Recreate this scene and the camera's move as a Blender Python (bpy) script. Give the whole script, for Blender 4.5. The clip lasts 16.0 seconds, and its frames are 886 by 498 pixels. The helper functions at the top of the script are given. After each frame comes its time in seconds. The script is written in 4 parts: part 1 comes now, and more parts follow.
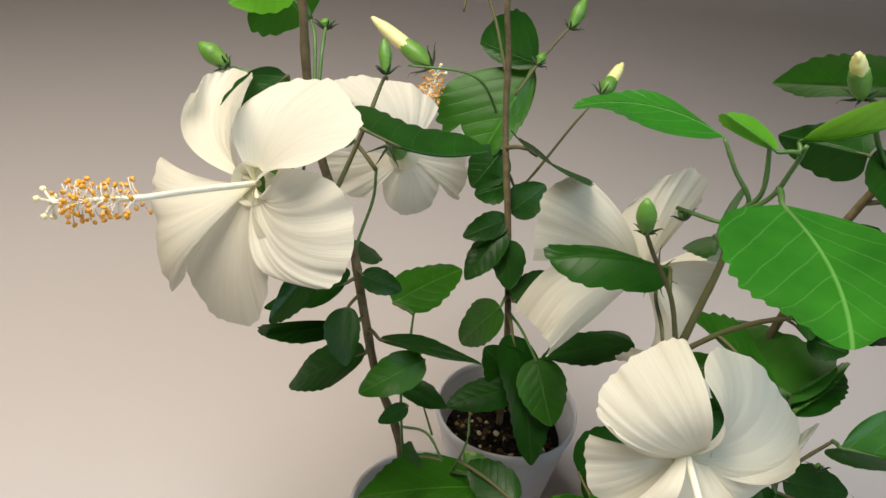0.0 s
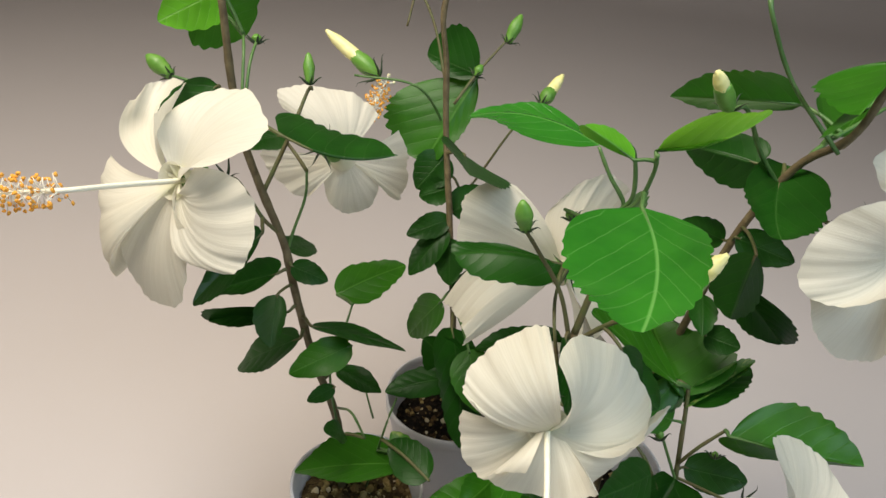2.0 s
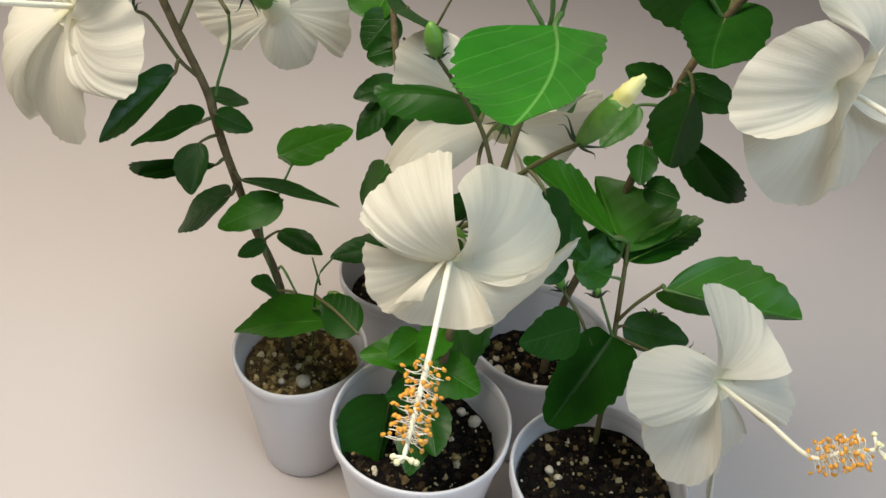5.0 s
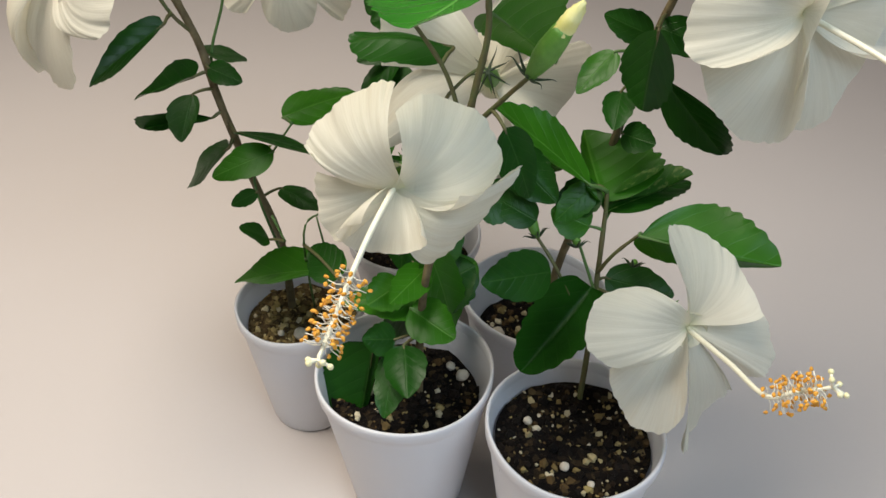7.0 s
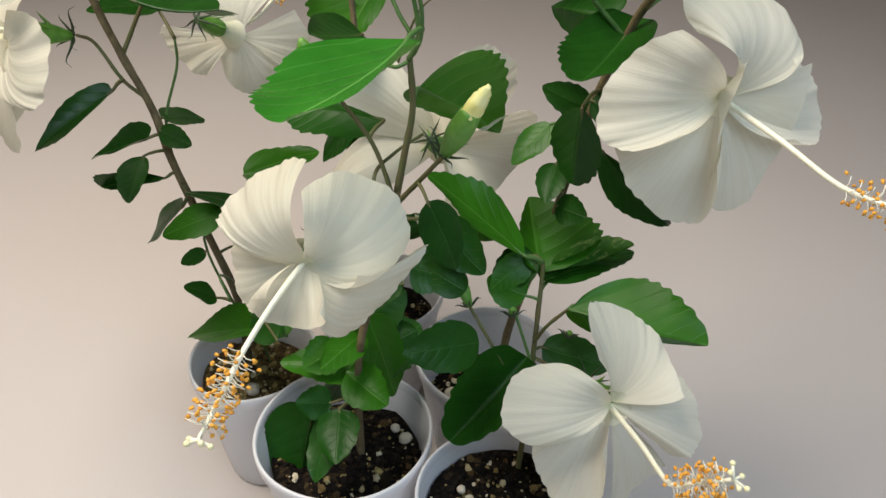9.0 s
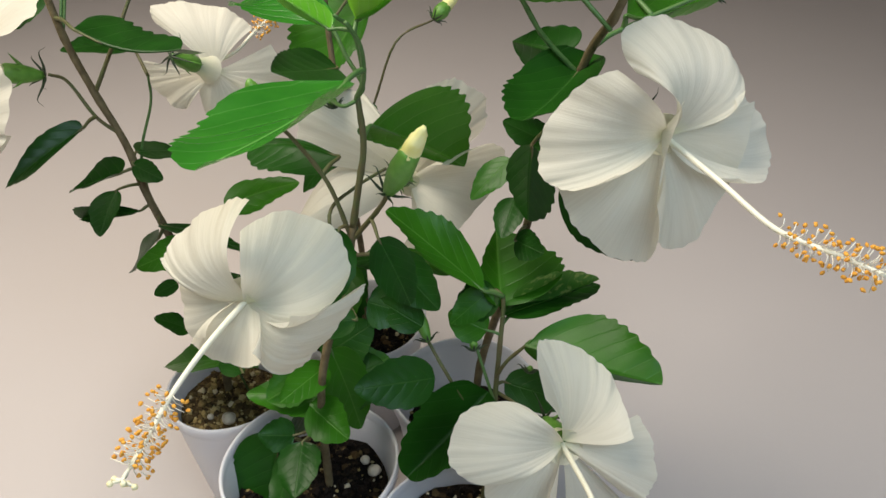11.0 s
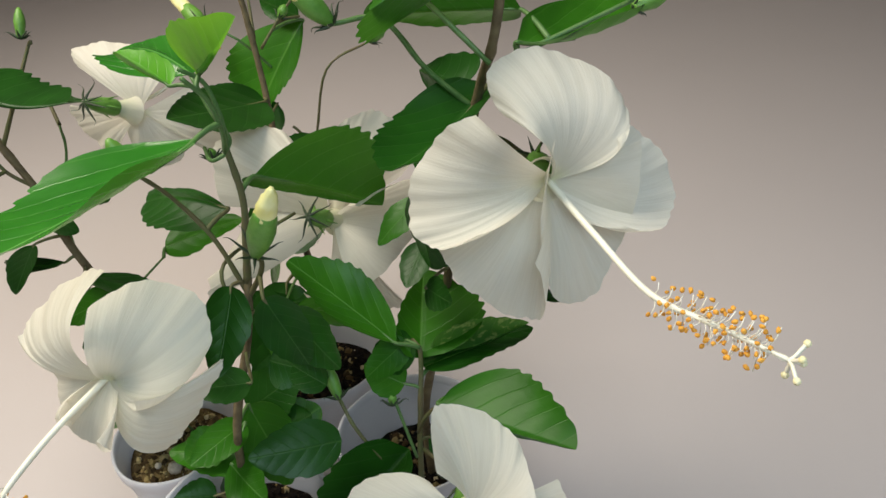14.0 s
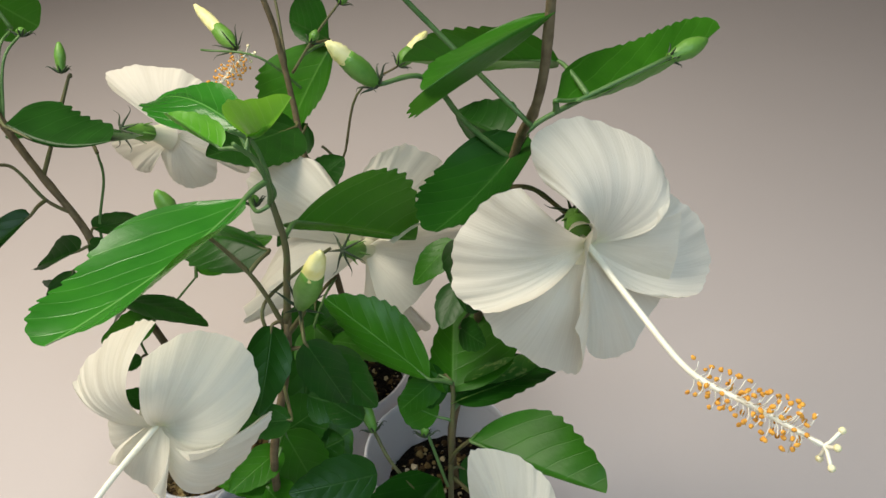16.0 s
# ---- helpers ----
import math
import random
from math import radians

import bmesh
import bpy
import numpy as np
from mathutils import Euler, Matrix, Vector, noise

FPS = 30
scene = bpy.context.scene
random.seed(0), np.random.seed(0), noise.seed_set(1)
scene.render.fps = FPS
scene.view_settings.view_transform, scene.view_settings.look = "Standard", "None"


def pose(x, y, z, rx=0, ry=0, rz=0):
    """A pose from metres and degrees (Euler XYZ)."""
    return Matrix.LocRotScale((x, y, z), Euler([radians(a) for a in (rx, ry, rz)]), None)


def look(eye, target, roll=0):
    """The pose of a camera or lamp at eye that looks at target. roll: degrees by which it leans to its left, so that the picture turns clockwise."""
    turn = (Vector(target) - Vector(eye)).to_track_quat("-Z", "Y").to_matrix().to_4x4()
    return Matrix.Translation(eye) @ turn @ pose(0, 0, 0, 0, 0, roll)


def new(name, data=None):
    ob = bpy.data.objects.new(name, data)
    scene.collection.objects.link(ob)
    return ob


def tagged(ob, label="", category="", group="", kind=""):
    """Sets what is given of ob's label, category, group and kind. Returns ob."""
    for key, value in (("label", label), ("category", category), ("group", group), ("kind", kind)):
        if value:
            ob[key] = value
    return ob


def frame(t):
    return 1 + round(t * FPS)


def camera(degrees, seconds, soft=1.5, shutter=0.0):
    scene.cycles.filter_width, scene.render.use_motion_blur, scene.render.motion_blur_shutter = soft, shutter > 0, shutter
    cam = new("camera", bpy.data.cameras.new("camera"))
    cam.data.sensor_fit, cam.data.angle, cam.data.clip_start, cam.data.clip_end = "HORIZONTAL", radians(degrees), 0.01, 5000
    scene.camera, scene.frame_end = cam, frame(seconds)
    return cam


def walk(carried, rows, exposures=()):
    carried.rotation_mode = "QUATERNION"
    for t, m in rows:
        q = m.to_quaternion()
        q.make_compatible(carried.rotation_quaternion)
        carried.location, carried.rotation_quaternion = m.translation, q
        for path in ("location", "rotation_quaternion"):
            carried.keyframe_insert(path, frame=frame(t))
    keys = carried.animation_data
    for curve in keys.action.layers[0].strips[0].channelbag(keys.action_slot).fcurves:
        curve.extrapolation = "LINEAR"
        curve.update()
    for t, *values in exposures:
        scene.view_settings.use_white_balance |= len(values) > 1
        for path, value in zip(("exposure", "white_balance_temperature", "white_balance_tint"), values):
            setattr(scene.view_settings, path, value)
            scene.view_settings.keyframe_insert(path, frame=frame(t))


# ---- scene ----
cam = camera(60.3, 16.0)
PATH = [
    (0, (-0.055, -0.235, 0.417), (-0.211, 1.453, -0.644), 5.9),
    (0.5, (-0.045, -0.239, 0.425), (-0.212, 1.451, -0.631), 5.8),
    (1, (-0.032, -0.243, 0.432), (-0.219, 1.445, -0.626), 5.9),
    (1.5, (-0.017, -0.249, 0.435), (-0.232, 1.435, -0.621), 5.8),
    (2, (0.001, -0.255, 0.435), (-0.242, 1.424, -0.624), 5.5),
    (2.5, (0.01, -0.256, 0.431), (-0.252, 1.408, -0.648), 5.0),
    (3, (0.017, -0.256, 0.425), (-0.237, 1.386, -0.689), 5.0),
    (3.5, (0.025, -0.256, 0.419), (-0.213, 1.353, -0.746), 5.1),
    (4, (0.03, -0.257, 0.412), (-0.204, 1.328, -0.785), 5.3),
    (4.5, (0.037, -0.254, 0.406), (-0.202, 1.314, -0.813), 5.3),
    (7, (0.106, -0.263, 0.382), (-0.384, 1.256, -0.824), 0.6),
    (7.5, (0.113, -0.26, 0.379), (-0.412, 1.244, -0.83), -0.2),
    (8, (0.129, -0.254, 0.388), (-0.428, 1.252, -0.805), -0.5),
    (8.5, (0.14, -0.246, 0.394), (-0.437, 1.279, -0.764), -0.2),
    (9, (0.147, -0.24, 0.397), (-0.441, 1.296, -0.741), 0.2),
    (9.5, (0.155, -0.236, 0.4), (-0.457, 1.305, -0.719), -0.1),
    (10, (0.161, -0.232, 0.401), (-0.474, 1.311, -0.701), -0.4),
    (12.5, (0.209, -0.197, 0.408), (-0.552, 1.291, -0.691), -3.9),
    (13, (0.216, -0.184, 0.404), (-0.568, 1.297, -0.688), -4.9),
    (13.5, (0.221, -0.172, 0.407), (-0.586, 1.291, -0.692), -6.1),
    (14, (0.227, -0.16, 0.407), (-0.606, 1.276, -0.71), -7.2),
    (14.5, (0.229, -0.152, 0.409), (-0.628, 1.252, -0.728), -8.2),
    (15, (0.224, -0.153, 0.419), (-0.63, 1.237, -0.739), -7.9),
    (15.5, (0.22, -0.154, 0.432), (-0.631, 1.23, -0.734), -7.5),
    (16, (0.213, -0.154, 0.439), (-0.614, 1.229, -0.745), -7.0),
]
walk(cam, [(t, look(eye, target, roll)) for t, eye, target, roll in PATH])

# ---- light ----
world = bpy.data.worlds.new("room_air")
scene.world = world
world.use_nodes = True
world.node_tree.nodes["Background"].inputs[0].default_value = (0.80, 0.86, 1.0, 1)
world.node_tree.nodes["Background"].inputs[1].default_value = 0.014


def area(name, eye, target, size, watts, colour):
    data = bpy.data.lights.new(name, "AREA")
    data.shape, data.size, data.size_y, data.energy, data.color = "RECTANGLE", size[0], size[1], watts, colour
    ob = new(name, data)
    ob.matrix_world = look(eye, target)
    return ob


area("ceiling_lamp", (-0.38, -0.12, 1.14), (-0.31, -0.08, 0.0), (0.64, 0.64), 16.6, (1.0, 0.895, 0.765))
area("window_light", (0.60, -0.45, 0.90), (0.42, -0.28, 0.0), (0.6, 0.6), 6.4, (0.66, 0.83, 1.0))


# ---- materials ----
def material(name):
    m = bpy.data.materials.new(name)
    m.use_nodes = True
    nt = m.node_tree
    return m, nt, nt.nodes["Principled BSDF"], nt.nodes["Material Output"]


def node(nt, kind, **kw):
    n = nt.nodes.new(kind)
    for key, value in kw.items():
        n.inputs[key].default_value = value
    return n


def ramp(nt, source, stops):
    r = nt.nodes.new("ShaderNodeValToRGB")
    while len(r.color_ramp.elements) < len(stops):
        r.color_ramp.elements.new(0.5)
    for e, (p, c) in zip(r.color_ramp.elements, stops):
        e.position, e.color = p, (*c, 1)
    nt.links.new(source, r.inputs[0])
    return r.outputs[0]


def maths(nt, op, a, b=None):
    n = nt.nodes.new("ShaderNodeMath")
    n.operation = op
    for i, v in enumerate((a, b)):
        if v is None:
            continue
        if isinstance(v, (int, float)):
            n.inputs[i].default_value = v
        else:
            nt.links.new(v, n.inputs[i])
    return n.outputs[0]


def mixed(nt, fac, a, b, blend="MIX"):
    n = nt.nodes.new("ShaderNodeMix")
    n.data_type, n.blend_type = "RGBA", blend
    for socket, v in ((n.inputs[0], fac), (n.inputs[6], a), (n.inputs[7], b)):
        if isinstance(v, (int, float)):
            socket.default_value = v
        elif isinstance(v, tuple):
            socket.default_value = (*v, 1)
        else:
            nt.links.new(v, socket)
    return n.outputs[2]


def bump(nt, bsdf, height, strength, distance):
    b = node(nt, "ShaderNodeBump", Strength=strength, Distance=distance)
    nt.links.new(height, b.inputs["Height"])
    nt.links.new(b.outputs[0], bsdf.inputs["Normal"])
    return b


def object_coords(nt):
    return nt.nodes.new("ShaderNodeTexCoord").outputs["Object"]


def noise_at(nt, scale, detail=3.0, rough=0.55, vector=None):
    n = node(nt, "ShaderNodeTexNoise", Scale=scale, Detail=detail, Roughness=rough)
    nt.links.new(vector or object_coords(nt), n.inputs["Vector"])
    return n.outputs["Fac"]


def see_through(nt, bsdf, out, colour, amount):
    """Lets light shine through a thin sheet."""
    t = nt.nodes.new("ShaderNodeBsdfTranslucent")
    if isinstance(colour, tuple):
        t.inputs[0].default_value = (*colour, 1)
    else:
        nt.links.new(colour, t.inputs[0])
    mix = node(nt, "ShaderNodeMixShader", Fac=amount)
    nt.links.new(bsdf.outputs[0], mix.inputs[1])
    nt.links.new(t.outputs[0], mix.inputs[2])
    nt.links.new(mix.outputs[0], out.inputs[0])


def leaf_material(name, deep, pale, vein, gloss, through_colour, amount, spots=0.0, shine=0.25):
    m, nt, bsdf, out = material(name)
    uv = nt.nodes.new("ShaderNodeUVMap").outputs[0]
    sep = nt.nodes.new("ShaderNodeSeparateXYZ")
    nt.links.new(uv, sep.inputs[0])
    across = maths(nt, "ABSOLUTE", maths(nt, "SUBTRACT", sep.outputs[0], 0.5))
    # side veins leave the midrib in a slanting comb
    comb = maths(nt, "SUBTRACT", maths(nt, "MULTIPLY", sep.outputs[1], 6.0), maths(nt, "MULTIPLY", maths(nt, "POWER", across, 1.25), 5.5))
    comb = maths(nt, "ADD", comb, maths(nt, "MULTIPLY", noise_at(nt, 60), 0.35))
    wave = maths(nt, "ABSOLUTE", maths(nt, "SUBTRACT", maths(nt, "FRACT", comb), 0.5))
    side = ramp(nt, wave, [(0.0, (1, 1, 1)), (0.05, (0, 0, 0))])
    rib = ramp(nt, across, [(0.0, (1, 1, 1)), (0.008, (0.7, 0.7, 0.7)), (0.015, (0, 0, 0))])
    net = node(nt, "ShaderNodeTexVoronoi", Scale=420.0)
    net.feature = "DISTANCE_TO_EDGE"
    nt.links.new(object_coords(nt), net.inputs["Vector"])
    fine = ramp(nt, net.outputs["Distance"], [(0.0, (0, 0, 0)), (0.25, (1, 1, 1))])
    base = mixed(nt, ramp(nt, noise_at(nt, 45, 4), [(0.3, (0, 0, 0)), (0.75, (1, 1, 1))]), deep, pale)
    info = nt.nodes.new("ShaderNodeObjectInfo")
    base = mixed(nt, maths(nt, "MULTIPLY", info.outputs["Random"], 0.35), base, pale)
    base = mixed(nt, maths(nt, "MULTIPLY", side, 0.26), base, vein)
    base = mixed(nt, maths(nt, "MULTIPLY", rib, 0.7), base, vein)
    if spots:
        blot = ramp(nt, noise_at(nt, 210, 2), [(0.55, (0, 0, 0)), (0.62, (1, 1, 1))])
        base = mixed(nt, maths(nt, "MULTIPLY", blot, spots), base, (0.42, 0.52, 0.16))
    nt.links.new(base, bsdf.inputs["Base Color"])
    bsdf.inputs["Roughness"].default_value = gloss
    bsdf.inputs["Specular IOR Level"].default_value = shine
    height = maths(nt, "SUBTRACT", maths(nt, "ADD", maths(nt, "MULTIPLY", fine, 0.07), maths(nt, "MULTIPLY", noise_at(nt, 120), 0.5)),
                   maths(nt, "ADD", maths(nt, "MULTIPLY", side, 0.55), maths(nt, "MULTIPLY", rib, 0.7)))
    bump(nt, bsdf, height, 0.34, 0.0006)
    see_through(nt, bsdf, out, through_colour, amount)
    return m


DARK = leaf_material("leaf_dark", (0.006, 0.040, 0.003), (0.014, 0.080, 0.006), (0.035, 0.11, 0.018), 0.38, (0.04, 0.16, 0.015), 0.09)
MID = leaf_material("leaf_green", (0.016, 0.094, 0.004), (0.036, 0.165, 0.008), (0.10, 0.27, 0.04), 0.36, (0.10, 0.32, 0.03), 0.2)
BRIGHT = leaf_material("leaf_young", (0.07, 0.30, 0.014), (0.13, 0.42, 0.028), (0.30, 0.56, 0.16), 0.34, (0.28, 0.66, 0.05), 0.32)
FRESH = leaf_material("leaf_fresh", (0.012, 0.115, 0.009), (0.030, 0.19, 0.015), (0.17, 0.42, 0.10), 0.27, (0.12, 0.42, 0.03), 0.14, 0.0, 0.5)
MOTTLED = leaf_material("leaf_mottled", (0.05, 0.19, 0.03), (0.09, 0.25, 0.04), (0.2, 0.4, 0.1), 0.38, (0.16, 0.4, 0.04), 0.22, 0.7)
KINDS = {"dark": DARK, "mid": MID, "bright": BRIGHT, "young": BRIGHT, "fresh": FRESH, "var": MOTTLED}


def petal_material(name, colour, shadow):
    m, nt, bsdf, out = material(name)
    uv = nt.nodes.new("ShaderNodeUVMap").outputs[0]
    sep = nt.nodes.new("ShaderNodeSeparateXYZ")
    nt.links.new(uv, sep.inputs[0])
    stretch = nt.nodes.new("ShaderNodeCombineXYZ")
    nt.links.new(maths(nt, "MULTIPLY", sep.outputs[0], 95.0), stretch.inputs[0])
    nt.links.new(maths(nt, "MULTIPLY", sep.outputs[1], 2.2), stretch.inputs[1])
    info = nt.nodes.new("ShaderNodeObjectInfo")
    nt.links.new(maths(nt, "MULTIPLY", info.outputs["Random"], 20.0), stretch.inputs[2])
    streak = noise_at(nt, 1.0, 4.0, 0.6, stretch.outputs[0])
    throat = ramp(nt, sep.outputs[1], [(0.0, (0.82, 0.86, 0.55)), (0.16, colour), (1.0, colour)])
    tint = mixed(nt, ramp(nt, streak, [(0.35, (0.5, 0.5, 0.5)), (0.6, (0, 0, 0))]), throat, shadow)
    nt.links.new(tint, bsdf.inputs["Base Color"])
    bsdf.inputs["Roughness"].default_value = 0.55
    bsdf.inputs["Specular IOR Level"].default_value = 0.25
    bump(nt, bsdf, maths(nt, "ADD", streak, maths(nt, "MULTIPLY", noise_at(nt, 500), 0.12)), 0.36, 0.0006)
    see_through(nt, bsdf, out, (0.93, 0.91, 0.80), 0.36)
    return m


PETAL = petal_material("white_petal", (0.82, 0.795, 0.68), (0.67, 0.64, 0.52))


def plain(name, a, b, rough, scale, lift=0.0, distance=0.0005, metal=0.0):
    m, nt, bsdf, out = material(name)
    n = noise_at(nt, scale, 5)
    nt.links.new(mixed(nt, ramp(nt, n, [(0.3, (0, 0, 0)), (0.7, (1, 1, 1))]), a, b), bsdf.inputs["Base Color"])
    bsdf.inputs["Roughness"].default_value, bsdf.inputs["Metallic"].default_value = rough, metal
    if lift:
        bump(nt, bsdf, noise_at(nt, scale * 4, 4), lift, distance)
    return m


COLUMN = plain("staminal_column", (0.88, 0.86, 0.72), (0.82, 0.80, 0.62), 0.5, 300)
FILAMENT = plain("filament", (0.86, 0.84, 0.74), (0.80, 0.78, 0.66), 0.5, 300)
ANTHER = plain("anther", (0.78, 0.33, 0.03), (0.90, 0.48, 0.07), 0.7, 900, 0.6)
STIGMA = plain("stigma", (0.86, 0.80, 0.42), (0.90, 0.86, 0.6), 0.6, 500, 0.4)
SEPAL = plain("sepal", (0.09, 0.245, 0.03), (0.15, 0.33, 0.05), 0.45, 220, 0.4)
BUD_YELLOW = plain("bud_yellow", (0.80, 0.76, 0.26), (0.86, 0.84, 0.46), 0.5, 160, 0.3)
BARK = plain("brown_bark", (0.095, 0.070, 0.032), (0.19, 0.15, 0.075), 0.7, 180, 0.8, 0.0006)
GREEN_STEM = plain("green_stem", (0.06, 0.15, 0.035), (0.11, 0.21, 0.06), 0.5, 200, 0.5, 0.0004)
BROWN_STEM = plain("brown_green_stem", (0.09, 0.115, 0.035), (0.125, 0.10, 0.045), 0.6, 160, 0.6, 0.0004)
SPIKE = plain("dark_sepal_tip", (0.02, 0.04, 0.015), (0.045, 0.07, 0.03), 0.55, 300)
STONE = plain("pale_stone", (0.50, 0.44, 0.34), (0.68, 0.62, 0.52), 0.85, 260, 0.8, 0.0008)

m, nt, bsdf, out = material("potting_soil")
n = node(nt, "ShaderNodeTexVoronoi", Scale=330.0)
nt.links.new(object_coords(nt), n.inputs["Vector"])
grain = ramp(nt, n.outputs["Color"], [(0.0, (0.002, 0.0015, 0.001)), (0.6, (0.006, 0.004, 0.003)), (0.85, (0.03, 0.02, 0.01)), (1.0, (0.2, 0.15, 0.07))])
nt.links.new(grain, bsdf.inputs["Base Color"])
bsdf.inputs["Roughness"].default_value = 0.85
bump(nt, bsdf, maths(nt, "ADD", n.outputs["Distance"], noise_at(nt, 700)), 1.0, 0.002)
bsdf.inputs["Specular IOR Level"].default_value = 0.15
SOIL = m
m, nt, bsdf, out = material("soil_crumb")
info = nt.nodes.new("ShaderNodeNewGeometry")
crumb = ramp(nt, info.outputs["Random Per Island"], [(0.0, (0.002, 0.0015, 0.001)), (0.5, (0.012, 0.007, 0.004)), (0.72, (0.09, 0.055, 0.02)), (0.88, (0.32, 0.25, 0.10)), (1.0, (0.60, 0.54, 0.40))])
nt.links.new(crumb, bsdf.inputs["Base Color"])
bsdf.inputs["Roughness"].default_value = 0.8
bump(nt, bsdf, noise_at(nt, 900), 0.7, 0.0008)
bsdf.inputs["Specular IOR Level"].default_value = 0.2
CRUMB = m
MOSSY = CRUMB.copy()
MOSSY.name = "mossy_crumb"
stops = [e for n in MOSSY.node_tree.nodes if n.type == "VALTORGB" for e in n.color_ramp.elements]
for e, colour in zip(stops, ((0.05, 0.032, 0.015), (0.19, 0.13, 0.05), (0.33, 0.24, 0.09), (0.46, 0.37, 0.18), (0.62, 0.54, 0.38))):
    e.color = (*colour, 1)
TAN_SOIL = SOIL.copy()
TAN_SOIL.name = "tan_soil"
stops = [e for n in TAN_SOIL.node_tree.nodes if n.type == "VALTORGB" for e in n.color_ramp.elements]
for e, colour in zip(stops, ((0.02, 0.013, 0.007), (0.10, 0.065, 0.028), (0.24, 0.17, 0.07), (0.40, 0.32, 0.16))):
    e.color = (*colour, 1)

m, nt, bsdf, out = material("white_plastic")
n = noise_at(nt, 14, 4)
nt.links.new(mixed(nt, n, (0.78, 0.79, 0.83), (0.84, 0.84, 0.87)), bsdf.inputs["Base Color"])
bsdf.inputs["Roughness"].default_value = 0.42
bsdf.inputs["Subsurface Weight"].default_value = 0.25
bsdf.inputs["Subsurface Radius"].default_value = (0.01, 0.01, 0.01)
bump(nt, bsdf, noise_at(nt, 60), 0.2, 0.0008)
see_through(nt, bsdf, out, (0.85, 0.86, 0.92), 0.18)
PLASTIC = m

m, nt, bsdf, out = material("pale_backdrop")
n = noise_at(nt, 2.5, 3)
base = mixed(nt, n, (0.555, 0.512, 0.492), (0.605, 0.562, 0.542))
nt.links.new(base, bsdf.inputs["Base Color"])
bsdf.inputs["Roughness"].default_value = 0.55
bump(nt, bsdf, noise_at(nt, 350, 4), 0.12, 0.0006)
SHEET = m
WALL = plain("wall_paint", (0.34, 0.33, 0.33), (0.38, 0.37, 0.37), 0.8, 8, 0.2)


# ---- helpers for meshes ----
def mesh_object(name, verts, faces, mat, parent=None, uvs=None, label="", smooth=True):
    me = bpy.data.meshes.new(name)
    me.from_pydata([tuple(v) for v in verts], [], faces)
    if uvs is not None:
        layer = me.uv_layers.new(name="UVMap")
        for loop in me.loops:
            layer.data[loop.index].uv = uvs[loop.vertex_index]
    me.materials.append(mat)
    me.polygons.foreach_set("use_smooth", [smooth] * len(me.polygons))
    me.update()
    ob = new(name, me)
    ob.parent = parent
    return tagged(ob, label)


def grid_faces(rows, cols, closed=False):
    faces = []
    for i in range(rows - 1):
        for j in range(cols if closed else cols - 1):
            k = (j + 1) % cols
            faces.append((i * cols + j, i * cols + k, (i + 1) * cols + k, (i + 1) * cols + j))
    return faces


def smooth_line(points, per=5):
    """A Catmull-Rom line through the points."""
    p = [Vector(q) for q in points]
    p = [2 * p[0] - p[1]] + p + [2 * p[-1] - p[-2]]
    line = []
    for i in range(1, len(p) - 2):
        for k in range(per):
            t = k / per
            a, b, c, d = p[i - 1], p[i], p[i + 1], p[i + 2]
            line.append(0.5 * ((2 * b) + (c - a) * t + (2 * a - 5 * b + 4 * c - d) * t * t + (3 * b - a - 3 * c + d) * t ** 3))
    line.append(p[-2])
    return line


def tube_data(line, radii, sides=8, wobble=0.0, verts=None, faces=None):
    verts = [] if verts is None else verts
    faces = [] if faces is None else faces
    start, n = len(verts), len(line)
    up = Vector((0.31, 0.87, 0.38))
    for i, p in enumerate(line):
        d = (line[min(i + 1, n - 1)] - line[max(i - 1, 0)]).normalized()
        side = d.cross(up).normalized()
        other = d.cross(side)
        r = radii(i / (n - 1))
        for k in range(sides):
            a = 2 * math.pi * k / sides
            rr = r * (1 + wobble * noise.noise(p * 160 + Vector((k, 0, 0))))
            verts.append(p + rr * (math.cos(a) * side + math.sin(a) * other))
    for f in grid_faces(n, sides, True):
        faces.append(tuple(start + v for v in f))
    faces.append(tuple(start + k for k in range(sides))[::-1])
    faces.append(tuple(start + (n - 1) * sides + k for k in range(sides)))
    return verts, faces


def blob_data(centre, axis, length, width, verts, faces, rows=6, sides=8, shape=None, rough=0.0):
    """A closed lathe form along an axis, from its base."""
    axis = Vector(axis).normalized()
    side = axis.cross(Vector((0.3, 0.8, 0.52))).normalized()
    other = axis.cross(side)
    start = len(verts)
    for i in range(rows + 1):
        u = i / rows
        r = width / 2 * (shape(u) if shape else math.sqrt(max(0.0, 1 - (2 * u - 1) ** 2)))
        r = max(r, width * 0.02)
        for k in range(sides):
            a = 2 * math.pi * k / sides
            q = Vector(centre) + axis * length * u + r * (math.cos(a) * side + math.sin(a) * other)
            if rough:
                q += rough * noise.noise_vector(q * 900)
            verts.append(q)
    for f in grid_faces(rows + 1, sides, True):
        faces.append(tuple(start + v for v in f))
    faces.append(tuple(start + k for k in range(sides))[::-1])
    faces.append(tuple(start + rows * sides + k for k in range(sides)))

